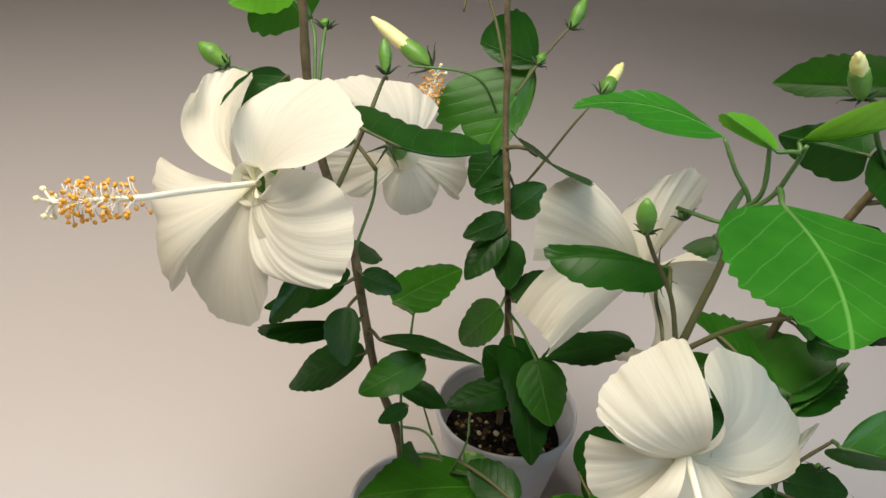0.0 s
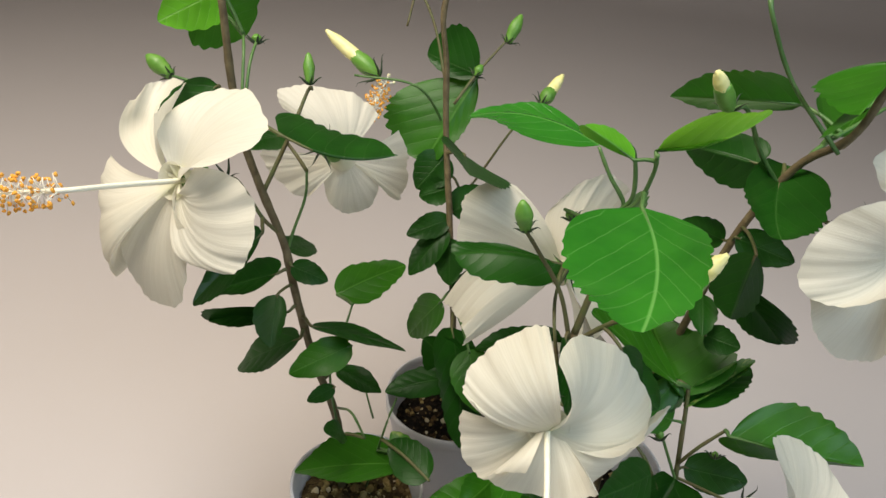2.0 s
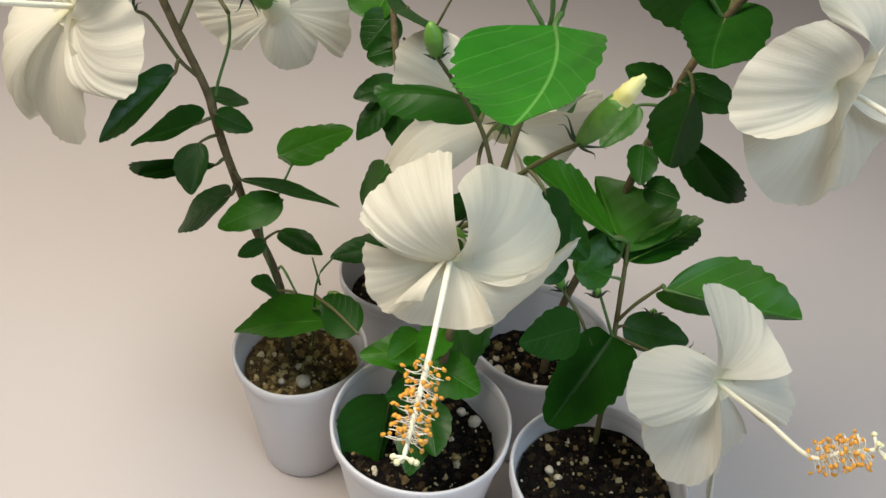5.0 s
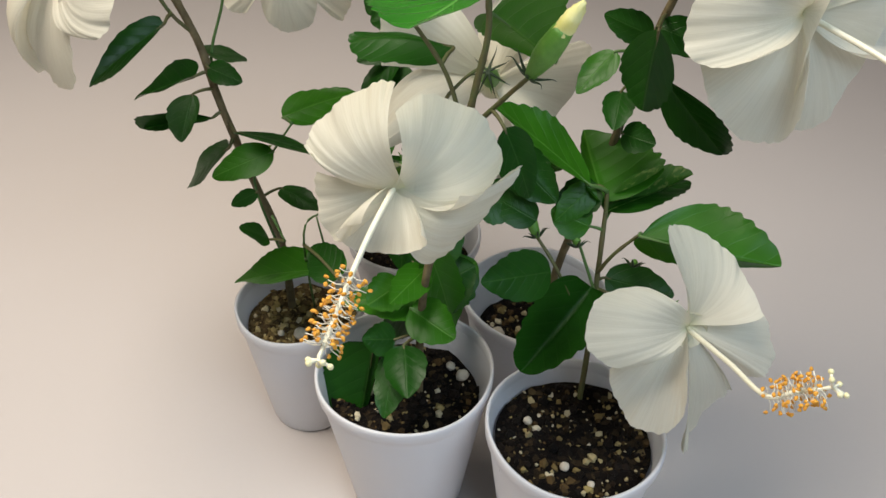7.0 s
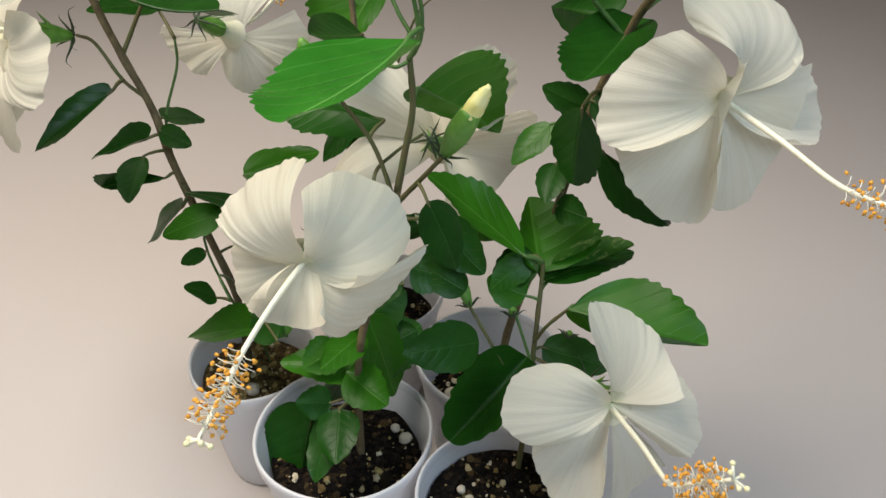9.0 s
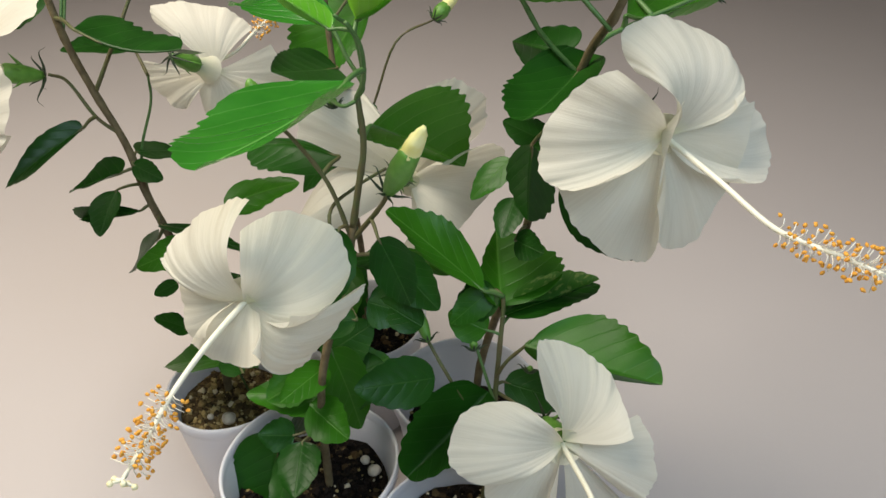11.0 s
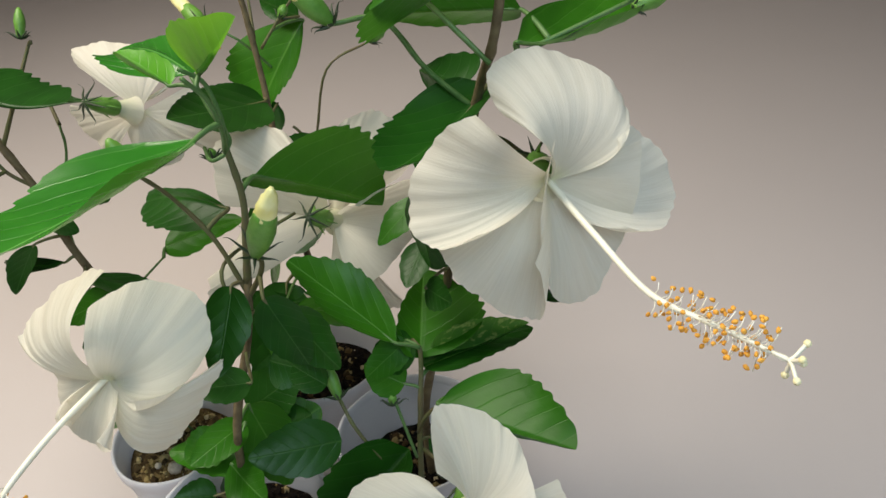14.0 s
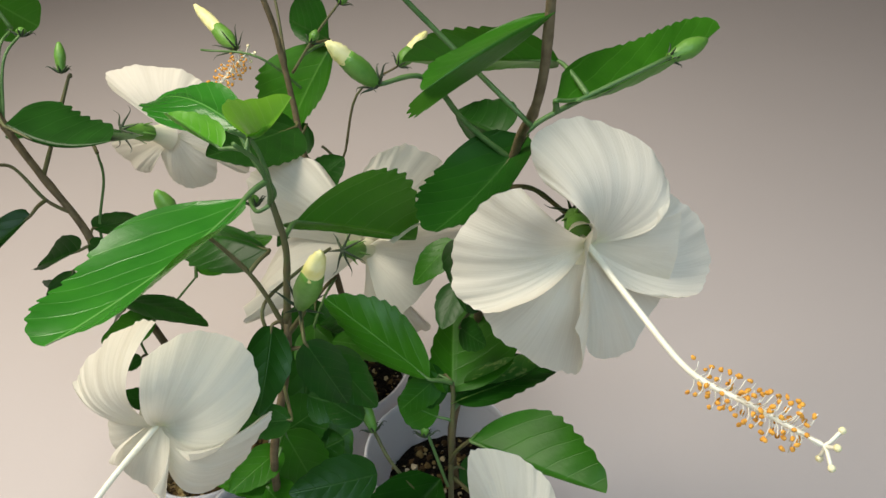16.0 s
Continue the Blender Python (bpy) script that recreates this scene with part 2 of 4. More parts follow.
# ---- the setting ----
def backdrop():
    """A pale sheet that lies on the table and sweeps up into a wall."""
    profile = [(-1.8 + 3.4 * i / 12, 0.0) for i in range(13)]
    for i in range(1, 13):
        a = math.pi / 2 * i / 12
        profile.append((1.6 + 0.5 * math.sin(a), 0.5 - 0.5 * math.cos(a)))
    profile += [(2.1, 0.5 + 1.7 * i / 6) for i in range(1, 7)]
    xs = [-2.2 + 4.4 * i / 24 for i in range(25)]
    top = [(x, y, z) for y, z in profile for x in xs]
    ob = mesh_object("backdrop", top, grid_faces(len(profile), len(xs)), SHEET)
    return tagged(ob, "pale pinkish grey sheet under and behind the pots", "backdrop", kind="structure")


def box(name, lo, hi, mat, label, category):
    verts = [(x, y, z) for x in (lo[0], hi[0]) for y in (lo[1], hi[1]) for z in (lo[2], hi[2])]
    faces = [(0, 1, 3, 2), (4, 6, 7, 5), (0, 4, 5, 1), (2, 3, 7, 6), (0, 2, 6, 4), (1, 5, 7, 3)]
    return tagged(mesh_object(name, verts, faces, mat, smooth=False), label, category, kind="structure")


backdrop()
box("wall_west", (-2.3, -1.9, -0.1), (-2.2, 2.2, 2.2), WALL, "plain painted side wall", "wall")
box("wall_east", (2.2, -1.9, -0.1), (2.3, 2.2, 2.2), WALL, "plain painted side wall", "wall")
box("wall_south", (-2.3, -2.0, -0.1), (2.3, -1.9, 2.2), WALL, "plain painted wall behind the viewer", "wall")
box("ceiling", (-2.3, -2.0, 2.2), (2.3, 2.2, 2.3), WALL, "plain white ceiling", "ceiling")


# ---- pots and soil ----
def pot(x, y, rim, radius, soil, label, crumbs=None, ground=None):
    """A thin tapered nursery pot with a rolled rim and faint ribs, and the soil that fills it."""
    base_r = radius * 0.70
    wall = 0.0011
    outer = [(0.0, 0.0), (base_r * 0.6, 0.0), (base_r - 0.004, 0.0), (base_r - 0.001, 0.001), (base_r, 0.004)]
    outer += [(base_r + (radius - 0.0012 - base_r) * i / 10, 0.004 + (rim - 0.014) * i / 10) for i in range(1, 11)]
    outer += [(radius - 0.0004, rim - 0.0085), (radius + 0.0006, rim - 0.007), (radius + 0.0008, rim - 0.003), (radius + 0.0008, rim - 0.0008), (radius, rim),
              (radius - 0.0010, rim - 0.0006)]
    inner = [(radius - 0.0014, rim - 0.006)]
    inner += [(radius - 0.0014 - wall - (radius - base_r) * i / 8, rim - 0.009 - (rim - 0.02) * i / 8) for i in range(9)]
    sides = 72
    seed = x * 37 + y * 11

    def lathe(profile):
        verts = []
        for r, z in profile:
            for k in range(sides):
                a = 2 * math.pi * k / sides
                rr = r * (1 + 0.008 * math.sin(2 * a + seed) * (z / rim) ** 2)
                rr += 0.00012 * math.sin(36 * a) * (z < rim - 0.01)
                verts.append((rr * math.cos(a), rr * math.sin(a), z + 0.0009 * math.sin(3 * a + seed) * (z / rim) ** 3))
        return verts, grid_faces(len(profile), sides, True)

    ob = mesh_object("plant_pot", *lathe(outer[:-6]), PLASTIC)
    mesh_object("rim", *lathe(outer[-7:] + inner[:1]), PLASTIC, ob, label="rolled lip of the pot")
    mesh_object("inner_wall", *lathe(inner), PLASTIC, ob)
    ob.location = (x, y, 0)
    tagged(ob, label, "plant pot", "nursery pots")
    # soil: an uneven disc with crumbs on it
    share = soil / rim
    r_soil = base_r + (radius - base_r) * share - 0.0030
    verts, faces = [], []
    rings = 14
    for i in range(rings + 1):
        for k in range(40):
            a = 2 * math.pi * k / 40
            r = r_soil * i / rings
            p = Vector((r * math.cos(a), r * math.sin(a), 0))
            z = soil + 0.0035 * noise.noise((p + Vector((x * 9, y * 9, 0))) * 60) + 0.002 * noise.noise(p * 220)
            verts.append((p.x, p.y, z))
    faces = grid_faces(rings + 1, 40, True)
    earth = mesh_object("potting_soil", verts, faces, ground or SOIL)
    earth.location = (x, y, 0)
    tagged(earth, "dark crumbly potting soil with pale grit", "soil", kind="stuff")
    rng = random.Random(int(1000 * (x + 2)) + 7)
    verts, faces = [], []
    for _ in range(760):
        a, r = rng.uniform(0, 6.283), (r_soil - 0.002) * math.sqrt(rng.random())
        s = rng.choice((0.0014, 0.0018, 0.0022, 0.003, 0.0042, 0.0055))
        p = Vector((r * math.cos(a), r * math.sin(a), 0))
        z = soil + 0.0035 * noise.noise((p + Vector((x * 9, y * 9, 0))) * 60) - s * 0.25
        axis = Vector((rng.gauss(0, 1), rng.gauss(0, 1), rng.gauss(0, 1)))
        blob_data(p + Vector((0, 0, z)), axis, s, s * rng.uniform(0.6, 1.0), verts, faces, 3, 5, None, s * 0.22)
    grit = mesh_object("soil_grit", verts, faces, crumbs or CRUMB, earth, smooth=False)
    tagged(grit, "brown, tan and pale soil crumbs", kind="stuff")
    return ob


def pebble(x, y, z, size, seed):
    verts, faces = [], []
    rng = random.Random(seed)
    blob_data((0, 0, -size * 0.25), (rng.uniform(-0.5, 0.5), rng.uniform(-0.5, 0.5), 1), size * 0.85, size, verts, faces, 7, 10, None, size * 0.09)
    ob = mesh_object("pebble", verts, faces, STONE)
    ob.location = (x, y, z)
    return tagged(ob, "pale rounded stone lying on the soil", "stone", "pebbles on the soil")


pot(-0.077, 0.033, 0.089, 0.0372, 0.073, "white plastic nursery pot with brown gritty soil", MOSSY, TAN_SOIL)
pot(0.003, -0.006, 0.098, 0.0450, 0.076, "white plastic nursery pot with dark soil and small leaves over it")
pot(0.0930, -0.016, 0.099, 0.0420, 0.087, "white plastic nursery pot with dark crumbly soil")
pot(0.053, 0.083, 0.090, 0.0430, 0.057, "white plastic nursery pot half hidden behind the others")
pot(-0.038, 0.122, 0.086, 0.0430, 0.062, "white plastic nursery pot at the back")
for i, (x, y, z, s) in enumerate([(-0.072, 0.018, 0.0745, 0.0085), (0.029, 0.014, 0.0775, 0.0075), (0.019, 0.019, 0.0775, 0.0055), (0.034, 0.072, 0.059, 0.0085),
                                  (0.093, -0.034, 0.0885, 0.0045), (0.070, -0.014, 0.0885, 0.0045), (-0.083, 0.016, 0.074, 0.004), (0.106, -0.040, 0.0885, 0.0035)]):
    pebble(x, y, z, s, i)


# ---- parts of the plants ----
def plant(x, y, z, label):
    ob = new("hibiscus_plant", None)
    ob.empty_display_size = 0.02
    ob.location = (x, y, z)
    return tagged(ob, label, "potted plant", "hibiscus plants")


STEMS = {}


def stem(owner, points, radii):
    o = Vector(owner.location)
    line = smooth_line([Vector(p) - o for p in points], 6)
    STEMS.setdefault(owner.name, []).extend(line)
    a, b = radii[0] * 0.86, radii[1] * 0.86
    n = len(line)
    verts, faces = tube_data(line, lambda u: a + (b - a) * u + 0.12 * a * max(0.0, math.sin(u * n * 0.9)) ** 8, 9, 0.12)
    thick = a > 0.0018
    young = min(p[2] for p in points) > 0.28
    mesh_object("stem" if thick else "twig", verts, faces, BARK if thick else (BROWN_STEM if a > 0.00082 and not young else GREEN_STEM), owner,
                label="woody brown main stem" if thick else "")


def blade(owner, base, tip, left, right, kind, lift, sway, wide, blunt):
    """A toothed leaf from base to tip, as wide as left to right; lift arches its midrib, sway bends it sideways."""
    o = Vector(owner.location)
    b, t, lf, rt = (Vector(p) - o for p in (base, tip, left, right))
    axis = t - b
    length = axis.length
    nrm = (rt - lf).cross(axis).normalized()
    side = axis.cross(nrm).normalized()
    axis.normalize()
    ctrl = (b + t) / 2 + nrm * lift * length + side * sway * length

    def rib(u):
        return (1 - u) ** 2 * b + 2 * u * (1 - u) * ctrl + u * u * t

    at = rib(0.5 ** (1 / wide))
    dl, dr = lf - at, rt - at
    rng = random.Random(int((base[0] + 3) * 1e4) + int((tip[2] + 1) * 1e5))
    rows, cols = (61, 19) if length > 0.036 else (37, 13)
    fold, wave_a, wave_p = rng.uniform(0.03, 0.09), rng.uniform(0.010, 0.026), rng.uniform(0, 6)
    teeth, bite = max(5, round(length / 0.0066)), rng.uniform(0.05, 0.085)
    phase = (rng.random(), rng.random())
    veins = 6.0
    verts, uvs = [], []
    full = (dl.length + dr.length) / 2
    for i in range(rows):
        u = i / (rows - 1)
        u *= 1.5 - 0.5 * u
        w = math.sin(math.pi * min(1.0, u ** wide * 0.99 + 0.01)) ** blunt if 0 < u < 1 else 0.004
        mid = rib(u)
        for j in range(cols):
            v = 2 * j / (cols - 1) - 1
            reach, half = (dl, -v) if v < 0 else (dr, v)
            saw = ((u + 0.02 * math.sin(9 * u + wave_p)) * teeth + phase[v > 0]) % 1.0
            tooth = bite * (math.sin(math.pi * saw ** 1.6) - 0.6) * min(1.0, max(0.0, (u - 0.22) / 0.2)) * min(1.0, (1 - u) / 0.12) * max(0.0, (half - 0.82) / 0.18)
            q = mid + reach * (w * half * (1 + tooth)) + axis * (tooth * 0.25 * full)
            sink = fold * full * 4 * half * (half - 1) * w
            ripple = wave_a * length * math.sin(9 * u + wave_p + (2.1 if v > 0 else 0)) * half * half * min(1, 3 * w)
            # the blade swells between its side veins
            swell = abs(math.sin(math.pi * (veins * u - 5.5 * (half * w / 2.1) ** 1.25 + 0.67)))
            puff = 0.0065 * length * (swell ** 0.7 - 0.6) * (1 - half ** 4) * min(1, half * 5) * w
            verts.append(q + nrm * (sink + ripple + puff))
            uvs.append((0.5 + v * w / 2.1, u))
    leaf_ob = mesh_object("leaf", verts, grid_faces(rows, cols), KINDS[kind], owner, uvs)
    # the stalk joins the blade to the nearest stem
    near = min(STEMS[owner.name], key=lambda q: (q - b).length + 0.6 * max(0.0, q.z - b.z))
    gap = (near - b).length
    if 0.003 < gap < 0.06:
        joint = near.lerp(b, 0.5) + Vector((0, 0, 0.05 * gap))
        r = 0.00075 + 0.008 * length
        line = smooth_line([near, joint, b, rib(0.08) - nrm * 0.0005, rib(0.3) - nrm * 0.0006], 5)
        sv, sf = tube_data(line, lambda s: r * (1 - 0.6 * s), 6)
        mesh_object("leaf_stalk", sv, sf, BROWN_STEM if kind == "dark" else GREEN_STEM, leaf_ob)


def leaf(owner, base, tip, width, normal, kind, curl):
    """A small leaf given by its width and the way its upper face looks."""
    b, t = Vector(base), Vector(tip)
    axis = t - b
    nrm = Vector(normal)
    nrm = (nrm - nrm.dot(axis) * axis / axis.length_squared).normalized()
    side = axis.normalized().cross(nrm)
    mid = b.lerp(t, 0.4) + nrm * curl * axis.length * 0.4
    blade(owner, b, t, mid - side * width * 0.52, mid + side * width * 0.52, kind, curl * 0.6, 0.0, 0.75, 0.64)


def bud_shape(u):
    return (0.55 + 0.45 * math.sin(math.pi * min(1, u * 1.5) / 2)) if u < 0.45 else max(0.06, math.cos((u - 0.45) / 0.55 * 1.45)) ** 0.7


def sepal_ring(owner, at, axis, length, width, count, flare, mat, name, seed):
    """Narrow pointed sepals round the base of a bud or flower."""
    axis = Vector(axis).normalized()
    side = axis.cross(Vector((0.2, 0.5, 0.84))).normalized()
    other = axis.cross(side)
    rng = random.Random(seed)
    for k in range(count):
        a = 2 * math.pi * (k + rng.uniform(-0.2, 0.2)) / count
        out = math.cos(a) * side + math.sin(a) * other
        f = flare * rng.uniform(0.7, 1.25)
        pts = [at, at + out * length * 0.35 * f + axis * length * 0.1, at + out * length * 0.8 * f + axis * length * 0.35, at + out * length * f + axis * length * (0.75 - 0.5 * f)]
        line = smooth_line(pts, 3)
        verts, faces = tube_data(line, lambda u: width * (0.5 + 0.6 * math.sin(math.pi * min(1, u + 0.25))) * (1 - 0.8 * u), 5)
        mesh_object(name, verts, faces, mat, owner)


def bud(owner, base, tip, width, kind):
    o = Vector(owner.location)
    b, t = Vector(base) - o, Vector(tip) - o
    axis = t - b
    length = axis.length
    axis.normalize()
    verts, faces = [], []
    if kind == "green":
        blob_data(b, axis, length, width, verts, faces, 12, 12, bud_shape, 0.0002)
        body = mesh_object("bud", verts, faces, SEPAL, owner, label="closed green flower bud")
    else:
        share = 0.45 if kind == "yellow" else 0.66
        blob_data(b, axis, length * share, width * 1.02, verts, faces, 10, 12, lambda u: 0.40 + 0.60 * math.sin(math.pi / 2 * min(1, u * 1.7)) if u < 0.6 else 1.0 - 0.22 * ((u - 0.6) / 0.4) ** 1.5, 0.0003)
        body = mesh_object("bud", verts, faces, SEPAL, owner, label="green calyx of a swelling bud")
        verts, faces = [], []
        blob_data(b + axis * length * share * 0.72, axis, length * (1 - share * 0.72), width * 0.84, verts, faces, 14, 14,
                  lambda u: 0.96 - 0.1 * u if u < 0.4 else 0.92 * max(0.10, math.cos((u - 0.4) / 0.6 * 1.45)) ** 0.75, 0.0006)
        mesh_object("petal_tip", verts, faces, BUD_YELLOW, body, label="rolled pale yellow petals")
    sepal_ring(body, b, axis, max(0.007, length * 0.36), 0.0008, 7, 0.85, SPIKE, "bract", int(b.x * 1e4) + 5)


def petal_data(base, tip, left, right, lift, sway, turn, corner, tilt, rng):
    """A fan of fine pleats from the throat to a rounded, crinkled rim through left, tip and right."""
    span = tip - base
    length = span.length
    nrm = (right - left).cross(span).normalized()
    side = span.cross(nrm).normalized()
    mid = (left + right) / 2
    rows, cols = 26, 61
    ph = [rng.uniform(0, 6.28) for _ in range(6)]

    def power(z):
        return math.copysign(abs(z) ** corner, z)

    verts, uvs = [], []
    for i in range(rows):
        s = (i / (rows - 1)) ** 0.9
        for j in range(cols):
            v = 2 * j / (cols - 1) - 1
            a = v * turn
            rim = mid + power(math.cos(a)) * (tip - mid) + power(math.sin(a)) * (right - left) / 2
            scallop = 1 + 0.010 * math.sin(13 * v + ph[3]) + 0.010 * abs(math.sin(19 * v + ph[1])) + 0.005 * math.sin(47 * v + ph[4]) - 0.008
            p = base + (rim - base) * (s * (1 + (scallop - 1) * s ** 4))
            p += 2 * s * (1 - s) * length * ((lift + tilt * v) * nrm + sway * side)
            edge = s ** 4
            puff = 0.05 * math.sin(math.pi * s) * (1 - v * v)
            puff += edge * (0.016 * math.sin(5 * v + ph[0]) + 0.011 * math.sin(11 * v + ph[1]) + 0.006 * math.sin(23 * v + ph[2]))
            puff += s * (0.0046 * math.sin(21 * v + 2 * s + ph[5]) + 0.0032 * math.sin(43 * v + ph[2]) + 0.005 * math.sin(13 * v + ph[3]) * s)
            verts.append(p + nrm * length * puff)
            uvs.append((0.5 + v / 2, s))
    return verts, grid_faces(rows, cols), uvs


def flower(owner, centre, bend, tip, face, petals):
    """An open bloom: calyx, five petals, the staminal column with its anthers and the split style."""
    o = Vector(owner.location)
    c, m, t = Vector(centre) - o, Vector(bend) - o, Vector(tip) - o
    axis = Vector(face).normalized()
    rng = random.Random(int((centre[0] + 1) * 1e4))
    verts, faces = [], []
    blob_data(c - axis * 0.034, axis, 0.022, 0.0095, verts, faces, 9, 12, lambda u: 0.35 + 0.65 * math.sin(math.pi / 2 * min(1, u * 1.6)) if u < 0.85 else 0.8)
    calyx = mesh_object("flower", verts, faces, SEPAL, owner, label="open white bloom on a green calyx")
    sepal_ring(calyx, c - axis * 0.026, axis, 0.016, 0.0015, 5, 0.5, SEPAL, "sepal", int(centre[2] * 1e4))
    sepal_ring(calyx, c - axis * 0.034, axis, 0.012, 0.0008, 7, 1.0, SPIKE, "bract", int(centre[2] * 1e4) + 3)
    for base, end, left, right, lift, sway, turn, corner, tilt in petals:
        pv, pf, puv = petal_data(*(Vector(q) - o for q in (base, end, left, right)), lift, sway, turn, corner, tilt, rng)
        mesh_object("petal", pv, pf, PETAL, calyx, puv)
    # the petals join in a short funnel
    ring = axis.cross(Vector((0.3, 0.8, 0.52))).normalized()
    cross = axis.cross(ring)
    verts, uvs = [], []
    for i, (ahead, r) in enumerate(((-0.024, 0.0022), (-0.018, 0.0034), (-0.012, 0.0048), (-0.007, 0.0064), (-0.004, 0.0080))):
        for k in range(16):
            a = 2 * math.pi * k / 16
            verts.append(c + axis * ahead + r * (math.cos(a) * ring + math.sin(a) * cross))
            uvs.append((k / 16, 0.035 * i))
    mesh_object("throat", verts, grid_faces(5, 16, True), PETAL, calyx, uvs, label="greenish white funnel of the bloom")
    # the column leaves the throat, then bends over towards its stigma
    root = c - axis * 0.010
    line = smooth_line([root, c.lerp(m, 0.5), m, m.lerp(t, 0.45), m.lerp(t, 0.84)], 7)
    axis = (t - m).normalized()
    length = (t - c).length
    up = Vector((0, 0, 1))
    u0 = (up - up.dot(axis) * axis).normalized()
    v0 = axis.cross(u0)
    verts, faces = tube_data(line, lambda u: 0.0012 - 0.0004 * u, 9)
    column = mesh_object("stamen_column", verts, faces, COLUMN, calyx, label="creamy white stamen column")
    fv, ff, av, af = [], [], [], []
    n = len(line)
    for k in range(96):
        u = 0.5 + 0.48 * ((k + rng.random()) / 96) ** 0.8
        i = min(n - 2, int(u * (n - 1)))
        f = u * (n - 1) - i
        p = line[i].lerp(line[i + 1], f)
        a = k * 2.4 + rng.uniform(-0.3, 0.3)
        out = (math.cos(a) * u0 + math.sin(a) * v0 + axis * rng.uniform(0.0, 0.5)).normalized()
        reach = rng.uniform(0.0036, 0.0074)
        q = p + out * reach
        tube_data([p, p.lerp(q, 0.5) + axis * 0.0006, q], lambda s: 0.00018, 4, 0, fv, ff)
        blob_data(q - axis * 0.0008, (rng.gauss(0, 1), rng.gauss(0, 1), rng.gauss(0, 1)), 0.0021, 0.0014, av, af, 4, 6, None, 0.0003)
    tagged(mesh_object("filament_tuft", fv, ff, FILAMENT, column, label="thin white filaments"), kind="stuff")
    tagged(mesh_object("anther_tuft", av, af, ANTHER, column, label="orange pollen-covered anthers"), kind="stuff")
    sv, sf, kv, kf = [], [], [], []
    for k in range(5):
        a = 2 * math.pi * k / 5 + 0.4
        out = math.cos(a) * u0 + math.sin(a) * v0
        knob = t + out * rng.uniform(0.003, 0.006) + axis * rng.uniform(-0.002, 0.003)
        tube_data(smooth_line([line[-1], line[-1] + axis * length * 0.05, knob], 3), lambda s: 0.0006, 5, 0, sv, sf)
        blob_data(knob - axis * 0.0010, axis, 0.0022, 0.0022, kv, kf, 5, 7)
    mesh_object("style", sv, sf, COLUMN, column)
    mesh_object("stigma", kv, kf, STIGMA, column, label="pale yellow stigma knobs")
    return calyx


plant_a = plant(-0.088, 0.040, 0.070, "slender white hibiscus with dark leaves in a white pot")
plant_b = plant(-0.040, 0.128, 0.062, "dark-leaved hibiscus with yellow buds standing at the back")
plant_c = plant(0.008, 0.000, 0.060, "white hibiscus with large bright young leaves and a drooping bloom")
plant_e = plant(0.092, -0.004, 0.056, "low white hibiscus with one bloom near its soil")
plant_r = plant(0.060, 0.083, 0.055, "tall white hibiscus with dark leaves and a wide bloom")

# ---- stems, leaves, buds and blooms ----
stem(plant_a, [(-0.0885, 0.0415, 0.0660), (-0.0932, 0.0473, 0.1158), (-0.1080, 0.0500, 0.1580), (-0.1150, 0.0430, 0.2060), (-0.1200, 0.0430, 0.2335), (-0.1285, 0.0400, 0.2620), (-0.1360, 0.0380, 0.2900), (-0.1392, 0.0370, 0.3200), (-0.1407, 0.0368, 0.3495), (-0.1500, 0.0450, 0.4000)], (0.00274, 0.0018))
stem(plant_a, [(-0.1218, 0.0424, 0.2400), (-0.1273, 0.0355, 0.2516), (-0.1366, 0.0331, 0.2696), (-0.1380, 0.0250, 0.2760)], (0.00115, 0.0009))
stem(plant_a, [(-0.1145, 0.0438, 0.2000), (-0.1220, 0.0529, 0.2233), (-0.1166, 0.0629, 0.2494), (-0.1160, 0.0650, 0.2640)], (0.00094, 0.00075))
stem(plant_a, [(-0.1285, 0.0400, 0.2620), (-0.1201, 0.0544, 0.2872), (-0.1151, 0.0658, 0.3053), (-0.1130, 0.0660, 0.3060)], (0.0013, 0.00075))
stem(plant_a, [(-0.1366, 0.0380, 0.2950), (-0.1406, 0.0541, 0.3211), (-0.1466, 0.0684, 0.3261)], (0.00086, 0.00075))
stem(plant_a, [(-0.1360, 0.0380, 0.2920), (-0.1374, 0.0521, 0.3172), (-0.1402, 0.0682, 0.3245)], (0.00086, 0.00075))
stem(plant_a, [(-0.0900, 0.0450, 0.1000), (-0.0921, 0.0289, 0.1697), (-0.0937, 0.0551, 0.1739), (-0.0959, 0.0803, 0.1767)], (0.00086, 0.00068))
stem(plant_a, [(-0.0930, 0.0460, 0.1300), (-0.0772, 0.0177, 0.1574), (-0.0680, 0.0117, 0.1480)], (0.00086, 0.00068))
stem(plant_a, [(-0.0750, 0.0450, 0.0700), (-0.0592, 0.0162, 0.1520), (-0.0590, 0.0408, 0.1508)], (0.00079, 0.0006))
stem(plant_a, [(-0.1380, 0.0375, 0.3069), (-0.1696, 0.0635, 0.3014), (-0.1810, 0.0620, 0.3040)], (0.00094, 0.00075))
stem(plant_b, [(-0.0400, 0.1280, 0.0500), (-0.0440, 0.1420, 0.1180), (-0.0530, 0.1460, 0.1900), (-0.0636, 0.1606, 0.2506), (-0.0679, 0.1648, 0.2932), (-0.0711, 0.1673, 0.3329), (-0.0500, 0.1900, 0.4000)], (0.00259, 0.00165))
stem(plant_b, [(-0.0663, 0.1657, 0.2764), (-0.0798, 0.1842, 0.3087), (-0.0927, 0.1924, 0.3244), (-0.0958, 0.1813, 0.3073)], (0.00101, 0.00075))
